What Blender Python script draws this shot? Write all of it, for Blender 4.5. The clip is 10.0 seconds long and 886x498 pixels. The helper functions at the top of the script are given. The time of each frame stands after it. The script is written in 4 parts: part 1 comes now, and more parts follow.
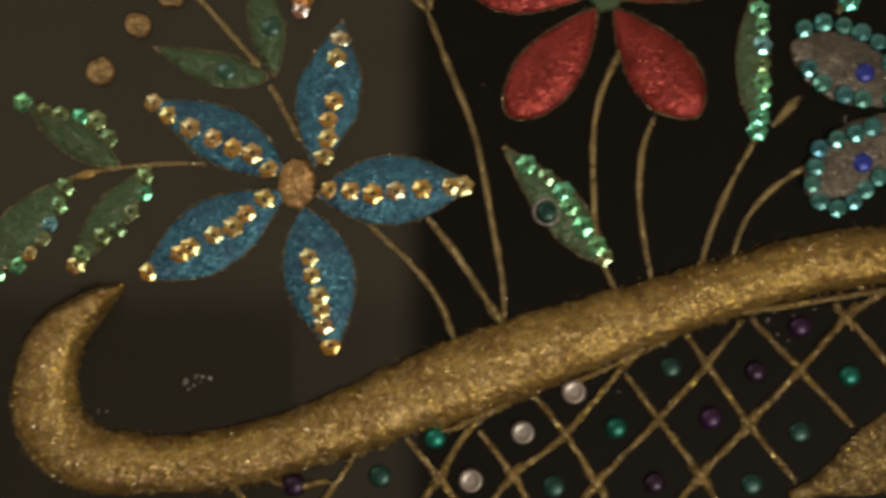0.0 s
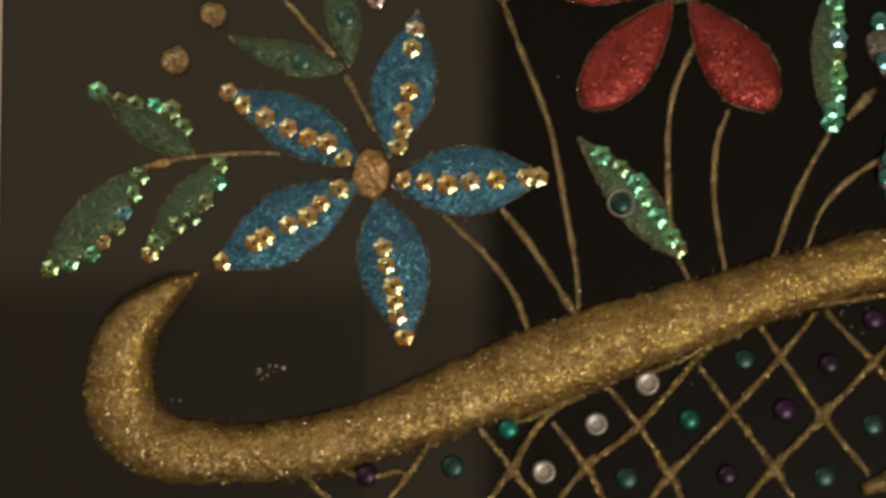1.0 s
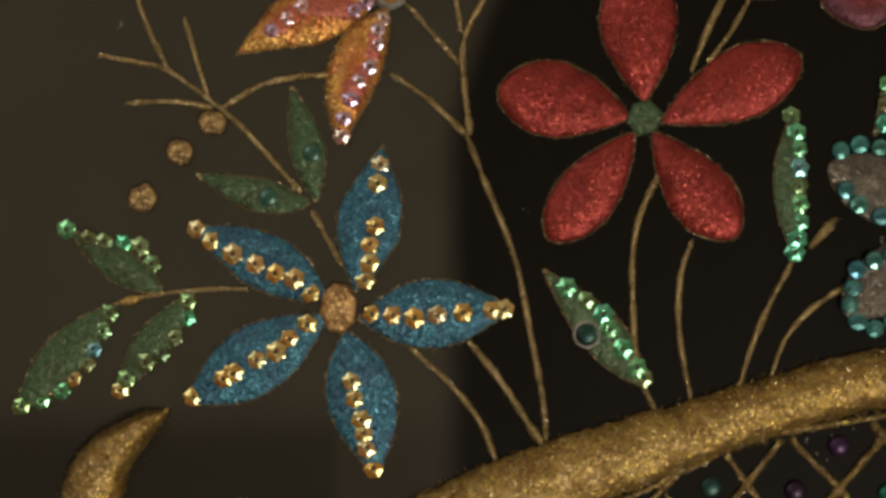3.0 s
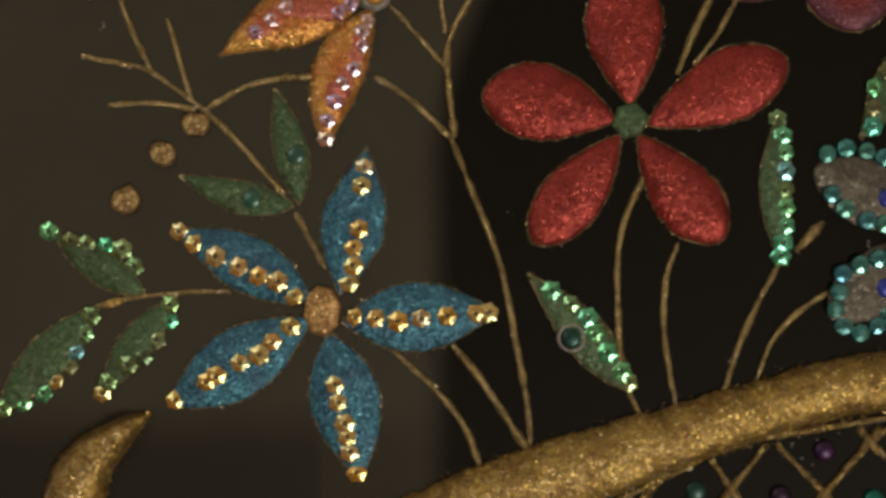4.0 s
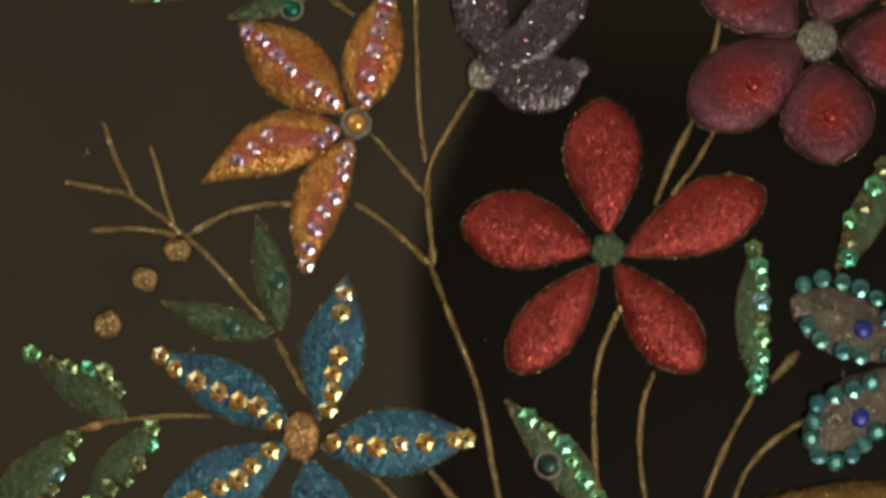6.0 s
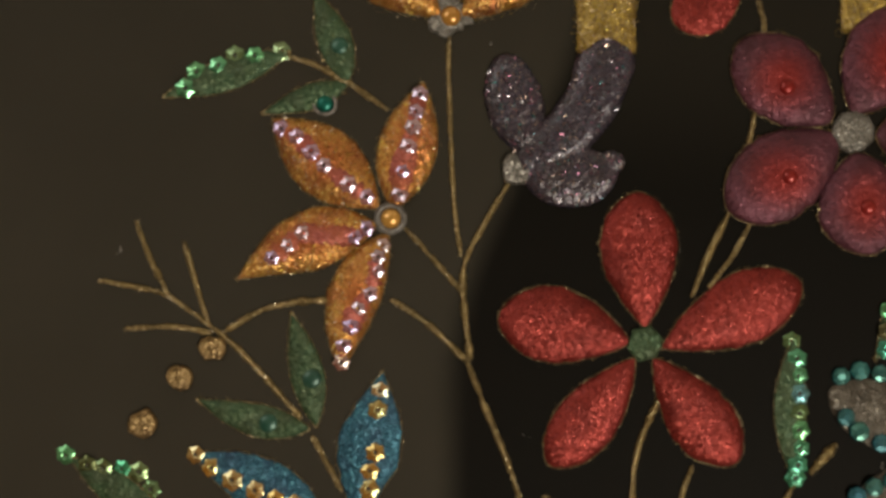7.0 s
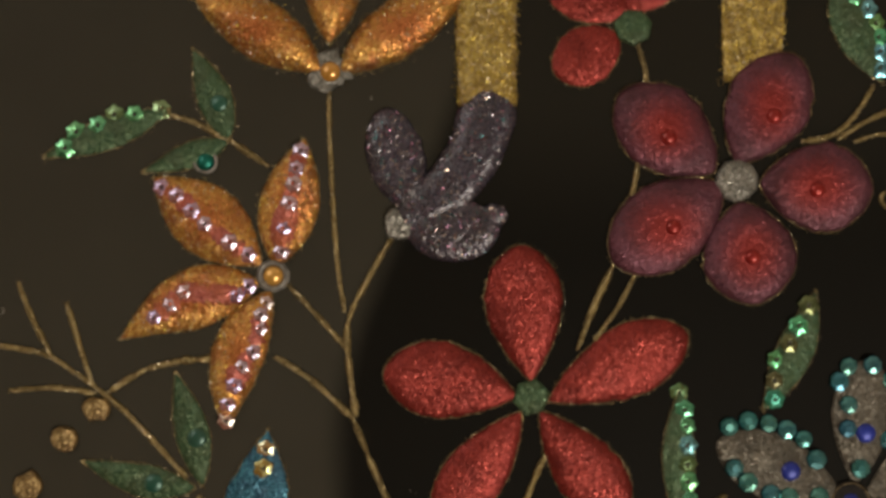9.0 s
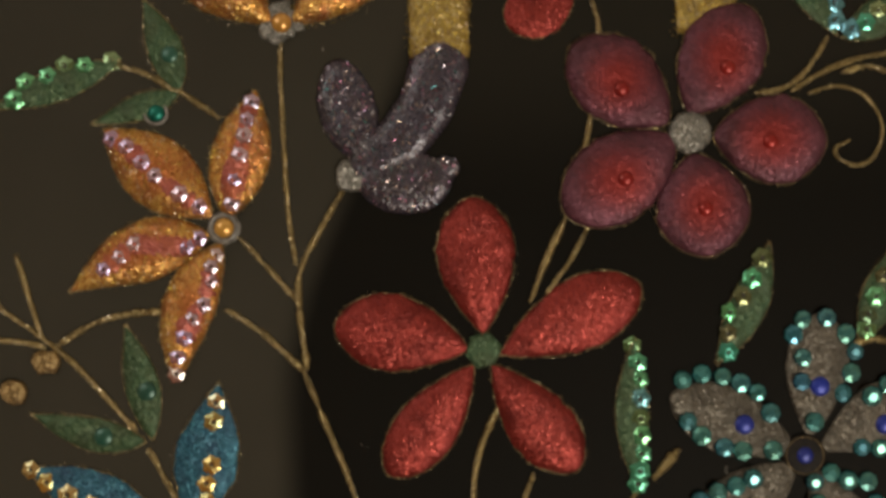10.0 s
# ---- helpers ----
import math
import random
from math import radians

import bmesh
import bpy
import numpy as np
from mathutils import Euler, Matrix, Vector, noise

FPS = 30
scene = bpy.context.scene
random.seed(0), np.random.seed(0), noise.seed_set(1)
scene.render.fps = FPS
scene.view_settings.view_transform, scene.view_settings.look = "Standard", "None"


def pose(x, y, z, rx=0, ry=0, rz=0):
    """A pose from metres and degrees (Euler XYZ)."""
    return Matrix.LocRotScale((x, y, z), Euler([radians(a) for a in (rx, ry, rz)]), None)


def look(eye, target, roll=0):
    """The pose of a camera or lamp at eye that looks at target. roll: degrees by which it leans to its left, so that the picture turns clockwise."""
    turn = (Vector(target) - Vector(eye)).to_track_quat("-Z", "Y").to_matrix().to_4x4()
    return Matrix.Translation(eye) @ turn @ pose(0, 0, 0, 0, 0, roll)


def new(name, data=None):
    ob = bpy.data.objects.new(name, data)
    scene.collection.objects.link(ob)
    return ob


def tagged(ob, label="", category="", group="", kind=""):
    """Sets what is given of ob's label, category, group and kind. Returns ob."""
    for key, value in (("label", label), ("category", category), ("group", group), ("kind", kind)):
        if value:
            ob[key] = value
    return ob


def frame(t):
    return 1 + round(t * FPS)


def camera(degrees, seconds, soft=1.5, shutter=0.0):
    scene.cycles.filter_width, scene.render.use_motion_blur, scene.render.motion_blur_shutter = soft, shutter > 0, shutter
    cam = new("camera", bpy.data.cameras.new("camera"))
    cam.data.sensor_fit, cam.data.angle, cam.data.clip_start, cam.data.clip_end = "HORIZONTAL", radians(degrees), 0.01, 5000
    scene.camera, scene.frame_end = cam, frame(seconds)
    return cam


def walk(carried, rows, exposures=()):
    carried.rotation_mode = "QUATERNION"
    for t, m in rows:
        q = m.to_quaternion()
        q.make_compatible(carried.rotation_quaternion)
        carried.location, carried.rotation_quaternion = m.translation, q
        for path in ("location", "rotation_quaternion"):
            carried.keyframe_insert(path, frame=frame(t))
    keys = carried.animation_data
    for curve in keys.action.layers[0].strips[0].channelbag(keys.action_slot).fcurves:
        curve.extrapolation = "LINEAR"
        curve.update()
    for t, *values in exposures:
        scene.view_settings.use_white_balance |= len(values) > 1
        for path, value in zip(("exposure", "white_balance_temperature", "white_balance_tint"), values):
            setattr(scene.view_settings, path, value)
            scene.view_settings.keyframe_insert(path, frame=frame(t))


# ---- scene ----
cam = camera(45.0, 10.0, soft=3.3, shutter=0.35)
ROWS = [
    (0.0, -0.00000, -0.25229, 1.50000, 0.000, 0.000, -0.000),
    (0.2, -0.01058, -0.25259, 1.49902, 0.097, -0.197, 0.078),
    (0.5, -0.01434, -0.25264, 1.49984, -0.006, -0.441, 0.082),
    (0.7, -0.01183, -0.25218, 1.50113, -0.066, -0.342, 0.051),
    (1.0, -0.01732, -0.25227, 1.49755, 0.044, -0.295, 0.031),
    (1.2, -0.02003, -0.25256, 1.49687, 0.070, -0.283, 0.143),
    (1.5, -0.01801, -0.25294, 1.49982, 0.050, -0.324, 0.080),
    (1.7, -0.01492, -0.25316, 1.50181, -0.027, -0.222, 0.108),
    (2.0, -0.01548, -0.25340, 1.49757, -0.030, 0.108, 0.048),
    (2.2, -0.01646, -0.25320, 1.49857, 0.006, 0.202, 0.024),
    (2.5, -0.01232, -0.25405, 1.51551, 0.063, 0.218, -0.014),
    (2.6, -0.01164, -0.25469, 1.52568, -0.038, 0.429, -0.014),
    (2.7, -0.01180, -0.25461, 1.52778, 0.040, 0.505, -0.016),
    (3.0, -0.00957, -0.25441, 1.52912, 0.020, 0.422, 0.000),
    (3.3, -0.00486, -0.25399, 1.52832, -0.022, 0.247, 0.034),
    (3.5, -0.00220, -0.25372, 1.52767, -0.050, 0.134, 0.056),
    (3.8, -0.00167, -0.25352, 1.52815, -0.070, 0.051, 0.072),
    (3.9, -0.00340, -0.25306, 1.52946, -0.100, 0.205, 0.066),
    (4.0, -0.00578, -0.25315, 1.53059, -0.153, 0.290, 0.008),
    (4.2, -0.01171, -0.25357, 1.53071, -0.217, 0.246, 0.006),
    (4.5, -0.01259, -0.25203, 1.52942, -0.070, 0.178, 0.063),
    (4.7, -0.01143, -0.25221, 1.53278, -0.002, 0.132, 0.016),
    (5.0, -0.01100, -0.25246, 1.53382, -0.043, 0.031, 0.006),
    (5.2, -0.01008, -0.25303, 1.53659, -0.040, 0.090, 0.009),
    (5.5, -0.00254, -0.25377, 1.54512, 0.002, 0.145, 0.172),
    (5.7, 0.00069, -0.25437, 1.55171, -0.027, 0.045, 0.226),
    (6.0, -0.00020, -0.25556, 1.56012, -0.004, -0.151, 0.130),
    (6.1, -0.00051, -0.25550, 1.56620, 0.084, -0.044, 0.179),
    (6.2, -0.00245, -0.25615, 1.57070, 0.072, 0.057, 0.261),
    (6.5, -0.00589, -0.25567, 1.57650, 0.034, 0.127, 0.175),
    (6.8, -0.00898, -0.25466, 1.58082, -0.045, 0.275, -0.006),
    (7.0, -0.00980, -0.25400, 1.58320, -0.096, 0.370, -0.123),
    (7.3, -0.00758, -0.25352, 1.58650, -0.134, 0.440, -0.209),
    (7.4, -0.00433, -0.25375, 1.58871, -0.015, 0.608, -0.054),
    (7.5, -0.00172, -0.25322, 1.58943, -0.020, 0.665, -0.059),
    (7.7, 0.00099, -0.25256, 1.58900, -0.050, 0.650, 0.029),
    (8.0, -0.00008, -0.25163, 1.58395, -0.019, 0.433, 0.029),
    (8.2, 0.00048, -0.25149, 1.58673, -0.022, 0.481, -0.132),
    (8.5, 0.01088, -0.25170, 1.59006, 0.025, 0.847, -0.147),
    (8.7, 0.01619, -0.25249, 1.59238, -0.018, 1.072, -0.039),
    (9.0, 0.01870, -0.25273, 1.59546, -0.003, 1.323, 0.042),
    (9.2, 0.01748, -0.25242, 1.60095, 0.033, 1.562, -0.115),
    (9.5, 0.01782, -0.25218, 1.60451, -0.014, 1.229, -0.062),
    (9.7, 0.02339, -0.25187, 1.59610, 0.141, 1.150, 0.020),
    (10.0, 0.02966, -0.25128, 1.58315, 0.186, 1.317, 0.024),
]
walk(cam, [(t, pose(x, y, z, 90 + tilt, roll, yaw)) for t, x, y, z, tilt, roll, yaw in ROWS])

U = 0.209 / 1568          # one drawing unit of the picture, in metres (0.133 mm)
HEIGHT = 1.5              # height of the drawing's zero point above the floor

# ---------------------------------------------------------------- room and light
world = bpy.data.worlds.new("room_dark")
world.use_nodes = True
world.node_tree.nodes["Background"].inputs[0].default_value = (1.0, 0.85, 0.65, 1)
world.node_tree.nodes["Background"].inputs[1].default_value = 0.02
scene.world = world


def area_lamp(name, eye, target, size, power, colour):
    data = bpy.data.lights.new(name, "AREA")
    data.shape, data.size, data.energy, data.color = "DISK", size, power, colour
    ob = new(name, data)
    ob.matrix_world = look(eye, target)
    return tagged(ob, kind="structure")


area_lamp("warm_room_lamp", (0.95, -2.05, 0.38), (0.0, 0.0, 1.55), 0.80, 44, (1.0, 0.915, 0.75))
# unseen fill light, added at the upper left to balance the warm lamp
area_lamp("fill_lamp", (-1.2, -1.6, 2.45), (0.0, 0.0, 1.5), 1.1, 13, (1.0, 0.93, 0.82))


# ---------------------------------------------------------------- materials
def material(name):
    m = bpy.data.materials.new(name)
    m.use_nodes = True
    nt = m.node_tree
    return m, nt, nt.nodes["Principled BSDF"]


def node(nt, kind, **inputs):
    n = nt.nodes.new(kind)
    for key, value in inputs.items():
        n.inputs[key].default_value = value
    return n


def ramp(nt, source, stops):
    r = nt.nodes.new("ShaderNodeValToRGB")
    while len(r.color_ramp.elements) < len(stops):
        r.color_ramp.elements.new(0.5)
    for e, (p, c) in zip(r.color_ramp.elements, stops):
        e.position, e.color = p, (*c, 1)
    nt.links.new(source, r.inputs[0])
    return r.outputs[0]


def mix(nt, factor, a, b):
    n = nt.nodes.new("ShaderNodeMix")
    n.data_type = "RGBA"
    if isinstance(factor, float):
        n.inputs[0].default_value = factor
    else:
        nt.links.new(factor, n.inputs[0])
    for slot, v in ((6, a), (7, b)):
        if isinstance(v, tuple):
            n.inputs[slot].default_value = (*v, 1)
        else:
            nt.links.new(v, n.inputs[slot])
    return n.outputs[2]


def glitter(name, colours, flake=0.45, metal=0.8, rough=0.36, bump=0.5, patch=None, sparkle=0.0, heart=None, worn_share=0.55, lumps=0.45):
    """Glued glitter: small tilted flakes with a colour each, over slow patches of wear. flake in millimetres."""
    m, nt, p = material(name)
    co = nt.nodes.new("ShaderNodeTexCoord").outputs["Object"]
    cells = node(nt, "ShaderNodeTexVoronoi", Scale=1000.0 / flake)
    slow = node(nt, "ShaderNodeTexNoise", Scale=170.0, Detail=3.0)
    fine = node(nt, "ShaderNodeTexNoise", Scale=1700.0, Detail=2.0)
    for n in (cells, slow, fine):
        nt.links.new(co, n.inputs["Vector"])
    sep = nt.nodes.new("ShaderNodeSeparateColor")
    nt.links.new(cells.outputs["Color"], sep.inputs[0])
    steps = [(i / max(1, len(colours) - 1), c) for i, c in enumerate(colours)]
    base = ramp(nt, sep.outputs[0], steps)
    worn = patch or tuple(0.55 * v for v in colours[0])
    wear = ramp(nt, slow.outputs[0], [(0.42, (0, 0, 0)), (0.68, (1, 1, 1))])
    half = nt.nodes.new("ShaderNodeMath")
    half.operation = "MULTIPLY"
    nt.links.new(wear, half.inputs[0])
    half.inputs[1].default_value = worn_share
    colour = mix(nt, half.outputs[0], base, worn)
    if heart:
        # a second pigment brushed into the middle of the piece
        gen = nt.nodes.new("ShaderNodeTexCoord").outputs["Generated"]
        off = node(nt, "ShaderNodeMapping", Location=(-0.5, -0.5, 0.0), Scale=(1.0, 1.0, 0.0))
        nt.links.new(gen, off.inputs[0])
        far = nt.nodes.new("ShaderNodeVectorMath")
        far.operation = "LENGTH"
        nt.links.new(off.outputs[0], far.inputs[0])
        ragged = nt.nodes.new("ShaderNodeMath")
        ragged.operation = "MULTIPLY_ADD"
        nt.links.new(sep.outputs[2], ragged.inputs[0])
        ragged.inputs[1].default_value = 0.16
        nt.links.new(far.outputs["Value"], ragged.inputs[2])
        colour = mix(nt, ramp(nt, ragged.outputs[0], [(0.16, (1, 1, 1)), (0.47, (0, 0, 0))]), colour, heart)
    nt.links.new(colour, p.inputs["Base Color"])
    # flakes lie at random tilts
    tilt = nt.nodes.new("ShaderNodeVectorMath")
    tilt.operation = "SUBTRACT"
    nt.links.new(cells.outputs["Color"], tilt.inputs[0])
    tilt.inputs[1].default_value = (0.5, 0.5, 0.5)
    size = nt.nodes.new("ShaderNodeVectorMath")
    size.operation = "SCALE"
    nt.links.new(tilt.outputs[0], size.inputs[0])
    size.inputs["Scale"].default_value = bump
    geo = nt.nodes.new("ShaderNodeNewGeometry")
    add = nt.nodes.new("ShaderNodeVectorMath")
    nt.links.new(geo.outputs["Normal"], add.inputs[0])
    nt.links.new(size.outputs[0], add.inputs[1])
    unit = nt.nodes.new("ShaderNodeVectorMath")
    unit.operation = "NORMALIZE"
    nt.links.new(add.outputs[0], unit.inputs[0])
    b = node(nt, "ShaderNodeBump", Strength=0.45, Distance=0.0002)
    nt.links.new(fine.outputs[0], b.inputs["Height"])
    clumps = node(nt, "ShaderNodeTexNoise", Scale=520.0, Detail=2.0)
    nt.links.new(co, clumps.inputs["Vector"])
    heap = node(nt, "ShaderNodeBump", Strength=lumps, Distance=0.0007)
    nt.links.new(clumps.outputs[0], heap.inputs["Height"])
    nt.links.new(unit.outputs[0], heap.inputs["Normal"])
    nt.links.new(heap.outputs[0], b.inputs["Normal"])
    nt.links.new(b.outputs[0], p.inputs["Normal"])
    r = ramp(nt, sep.outputs[1], [(0.0, (rough * 0.6,) * 3), (1.0, (min(1, rough * 1.4),) * 3)])
    nt.links.new(r, p.inputs["Roughness"])
    p.inputs["Metallic"].default_value = metal
    if sparkle:
        p.inputs["Coat Weight"].default_value = sparkle
        p.inputs["Coat Roughness"].default_value = 0.2
        nt.links.new(b.outputs[0], p.inputs["Coat Normal"])
    return m


def stone(name, colours, metal=0.4, rough=0.16, coat=1.0, coat_ior=1.5, coat_rough=0.1):
    """A cut or moulded plastic stone or sequin, foil-backed, each one a little different."""
    m, nt, p = material(name)
    info = nt.nodes.new("ShaderNodeObjectInfo")
    co = nt.nodes.new("ShaderNodeTexCoord").outputs["Object"]
    n = node(nt, "ShaderNodeTexNoise", Scale=900.0, Detail=2.0)
    nt.links.new(co, n.inputs["Vector"])
    shift = nt.nodes.new("ShaderNodeMath")
    shift.operation = "MULTIPLY_ADD"
    nt.links.new(n.outputs[0], shift.inputs[0])
    shift.inputs[1].default_value = 0.3
    nt.links.new(info.outputs["Random"], shift.inputs[2])
    steps = [(0.15 + i / max(1, len(colours) - 1), c) for i, c in enumerate(colours)]
    nt.links.new(ramp(nt, shift.outputs[0], [(min(1.0, q), c) for q, c in steps]), p.inputs["Base Color"])
    p.inputs["Metallic"].default_value = metal
    p.inputs["Roughness"].default_value = rough
    p.inputs["Coat Weight"].default_value = coat
    p.inputs["Coat IOR"].default_value = coat_ior
    p.inputs["Coat Roughness"].default_value = coat_rough
    b = node(nt, "ShaderNodeBump", Strength=0.15, Distance=0.0001)
    nt.links.new(n.outputs[0], b.inputs["Height"])
    nt.links.new(b.outputs[0], p.inputs["Normal"])
    return m


def foil(name, bodies, glints, ior=2.5, rough=0.24):
    """A thin moulded plastic sequin or bead: a dark see-through body with a broad tinted gleam, each one different."""
    m, nt, p = material(name)
    info = nt.nodes.new("ShaderNodeObjectInfo")
    co = nt.nodes.new("ShaderNodeTexCoord").outputs["Object"]
    n = node(nt, "ShaderNodeTexNoise", Scale=700.0, Detail=2.0)
    nt.links.new(co, n.inputs["Vector"])
    last = max(1, len(bodies) - 1)
    body = ramp(nt, info.outputs["Random"], [(i / last, c) for i, c in enumerate(bodies)])
    shade = ramp(nt, n.outputs[0], [(0.3, (0.55, 0.5, 0.45)), (0.7, (1.15, 1.15, 1.15))])
    tone = nt.nodes.new("ShaderNodeMix")
    tone.data_type, tone.blend_type = "RGBA", "MULTIPLY"
    tone.inputs[0].default_value = 1.0
    nt.links.new(body, tone.inputs[6])
    nt.links.new(shade, tone.inputs[7])
    nt.links.new(tone.outputs[2], p.inputs["Base Color"])
    turned = nt.nodes.new("ShaderNodeMath")
    turned.operation = "MULTIPLY"
    turned.inputs[1].default_value = 7.31
    nt.links.new(info.outputs["Random"], turned.inputs[0])
    part_of = nt.nodes.new("ShaderNodeMath")
    part_of.operation = "FRACT"
    nt.links.new(turned.outputs[0], part_of.inputs[0])
    last = max(1, len(glints) - 1)
    nt.links.new(ramp(nt, part_of.outputs[0], [(i / last, c) for i, c in enumerate(glints)]), p.inputs["Specular Tint"])
    p.inputs["IOR"].default_value = ior
    p.inputs["Specular IOR Level"].default_value = 1.0
    p.inputs["Roughness"].default_value = rough
    b = node(nt, "ShaderNodeBump", Strength=0.25, Distance=0.0001)
    nt.links.new(n.outputs[0], b.inputs["Height"])
    nt.links.new(b.outputs[0], p.inputs["Normal"])
    return m


def loose(name, colours, metal=0.75, rough=0.34):
    """Loose slivers of glitter, each with its own colour."""
    m, nt, p = material(name)
    geo = nt.nodes.new("ShaderNodeNewGeometry")
    steps = [(i / (len(colours) - 1), c) for i, c in enumerate(colours)]
    nt.links.new(ramp(nt, geo.outputs["Random Per Island"], steps), p.inputs["Base Color"])
    p.inputs["Metallic"].default_value = metal
    p.inputs["Roughness"].default_value = rough
    return m


def plain(name, colour, rough=0.6, grain=60.0, amount=0.12, stretch=(1, 1, 1), gloss=0.5):
    m, nt, p = material(name)
    co = nt.nodes.new("ShaderNodeTexCoord").outputs["Object"]
    mp = node(nt, "ShaderNodeMapping", Scale=stretch)
    nt.links.new(co, mp.inputs[0])
    n = node(nt, "ShaderNodeTexNoise", Scale=grain, Detail=6.0)
    nt.links.new(mp.outputs[0], n.inputs["Vector"])
    lo, hi = tuple(v * (1 - amount) for v in colour), tuple(min(1, v * (1 + amount)) for v in colour)
    nt.links.new(ramp(nt, n.outputs[0], [(0.3, lo), (0.7, hi)]), p.inputs["Base Color"])
    p.inputs["Roughness"].default_value = rough
    p.inputs["Specular IOR Level"].default_value = gloss
    b = node(nt, "ShaderNodeBump", Strength=0.1, Distance=0.001)
    nt.links.new(n.outputs[0], b.inputs["Height"])
    nt.links.new(b.outputs[0], p.inputs["Normal"])
    return m


def lacquer(name):
    """Black board, deep black with little gloss; a reflected haze over its left part is painted into the base colour.
    """
    m, nt, p = material(name)
    co = nt.nodes.new("ShaderNodeTexCoord").outputs["Object"]
    sep = nt.nodes.new("ShaderNodeSeparateXYZ")
    nt.links.new(co, sep.inputs[0])
    n = node(nt, "ShaderNodeTexNoise", Scale=30.0, Detail=3.0)
    nt.links.new(co, n.inputs["Vector"])
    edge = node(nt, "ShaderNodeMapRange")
    edge.inputs["From Min"].default_value = HAZE_X - 0.0048
    edge.inputs["From Max"].default_value = HAZE_X + 0.0048
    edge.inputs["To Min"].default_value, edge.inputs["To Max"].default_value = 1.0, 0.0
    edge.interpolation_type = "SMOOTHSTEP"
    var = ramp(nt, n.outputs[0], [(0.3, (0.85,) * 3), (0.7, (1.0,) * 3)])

    def fade(source, low, high, at_low, at_high):
        r = node(nt, "ShaderNodeMapRange")
        r.interpolation_type = "SMOOTHSTEP"
        for key, v in (("From Min", low), ("From Max", high), ("To Min", at_low), ("To Max", at_high)):
            r.inputs[key].default_value = v
        nt.links.new(source, r.inputs[0])
        return r.outputs[0]

    def times(a, b, how="MULTIPLY"):
        t = nt.nodes.new("ShaderNodeMath")
        t.operation = how
        nt.links.new(a, t.inputs[0])
        nt.links.new(b, t.inputs[1])
        return t.outputs[0]

    # the edge of the painted haze swings outwards higher up
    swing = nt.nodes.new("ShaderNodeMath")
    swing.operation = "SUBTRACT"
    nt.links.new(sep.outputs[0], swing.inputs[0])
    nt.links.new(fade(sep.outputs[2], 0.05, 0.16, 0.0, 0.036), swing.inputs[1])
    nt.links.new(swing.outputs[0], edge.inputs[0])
    # a dark reflection is painted in below a soft edge, strongest towards the outer corner
    low_dim = fade(sep.outputs[2], -0.020, -0.002, 1.0, 0.0)
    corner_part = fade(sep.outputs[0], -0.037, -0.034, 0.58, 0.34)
    dimmed = times(low_dim, corner_part)
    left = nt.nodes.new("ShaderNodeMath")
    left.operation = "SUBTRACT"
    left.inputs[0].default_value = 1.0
    nt.links.new(dimmed, left.inputs[1])
    # the painted haze grows fainter towards the top
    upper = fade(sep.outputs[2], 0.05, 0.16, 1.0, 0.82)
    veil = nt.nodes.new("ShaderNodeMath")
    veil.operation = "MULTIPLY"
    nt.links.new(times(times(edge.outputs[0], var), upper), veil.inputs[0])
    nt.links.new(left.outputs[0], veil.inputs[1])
    # a faint reflected haze is painted across the upper board, past the edge too
    high_haze = fade(sep.outputs[2], 0.092, 0.135, 0.0, 0.27)
    nt.links.new(ramp(nt, times(veil.outputs[0], high_haze, "MAXIMUM"), [(0.0, BOARD_BLACK), (1.0, HAZE_TONE)]), p.inputs["Base Color"])
    p.inputs["Roughness"].default_value = 0.55
    p.inputs["Specular IOR Level"].default_value = 0.06
    fine = node(nt, "ShaderNodeTexNoise", Scale=2200.0, Detail=2.0)
    nt.links.new(co, fine.inputs["Vector"])
    b = node(nt, "ShaderNodeBump", Strength=0.08, Distance=0.0001)
    nt.links.new(fine.outputs[0], b.inputs["Height"])
    nt.links.new(b.outputs[0], p.inputs["Normal"])
    return m


# where the painted reflection haze ends, then the board's black and the haze colour
HAZE_X = -0.0075
BOARD_BLACK, HAZE_TONE = (0.0036, 0.0029, 0.0018), (0.0330, 0.0292, 0.0218)
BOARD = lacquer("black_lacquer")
GOLD = glitter("gold_glitter", [(0.104, 0.056, 0.011), (0.235, 0.145, 0.022), (0.42, 0.305, 0.068), (0.14, 0.080, 0.042), (0.41, 0.325, 0.19)], 0.21, 0.78, 0.36, 0.65, (0.098, 0.047, 0.013), 0.0, None, 0.65, 0.9)
HANDLE_GOLD = glitter("pale_gold_glitter", [(0.150, 0.092, 0.018), (0.33, 0.22, 0.034), (0.56, 0.42, 0.095), (0.19, 0.125, 0.045), (0.54, 0.44, 0.24)], 0.21, 0.76, 0.36, 0.65, (0.14, 0.078, 0.018), 0.0, None, 0.5, 0.9)
DARK_GOLD = glitter("dark_gold_glitter", [(0.055, 0.036, 0.018), (0.12, 0.085, 0.040), (0.26, 0.21, 0.125)], 0.22, 0.75, 0.4, 0.8, None, 0.0, None, 0.6, 0.4)
BRONZE = glitter("bronze_glitter", [(0.10, 0.06, 0.022), (0.20, 0.13, 0.048), (0.34, 0.24, 0.115)], 0.26, 0.7, 0.4, 0.9, (0.08, 0.045, 0.02), 0.0, None, 0.7)
COPPER = glitter("copper_glitter", [(0.11, 0.055, 0.018), (0.26, 0.145, 0.05), (0.48, 0.32, 0.15)], 0.22, 0.75, 0.38, 0.8, (0.10, 0.05, 0.02), 0.0, None, 0.6, 0.4)
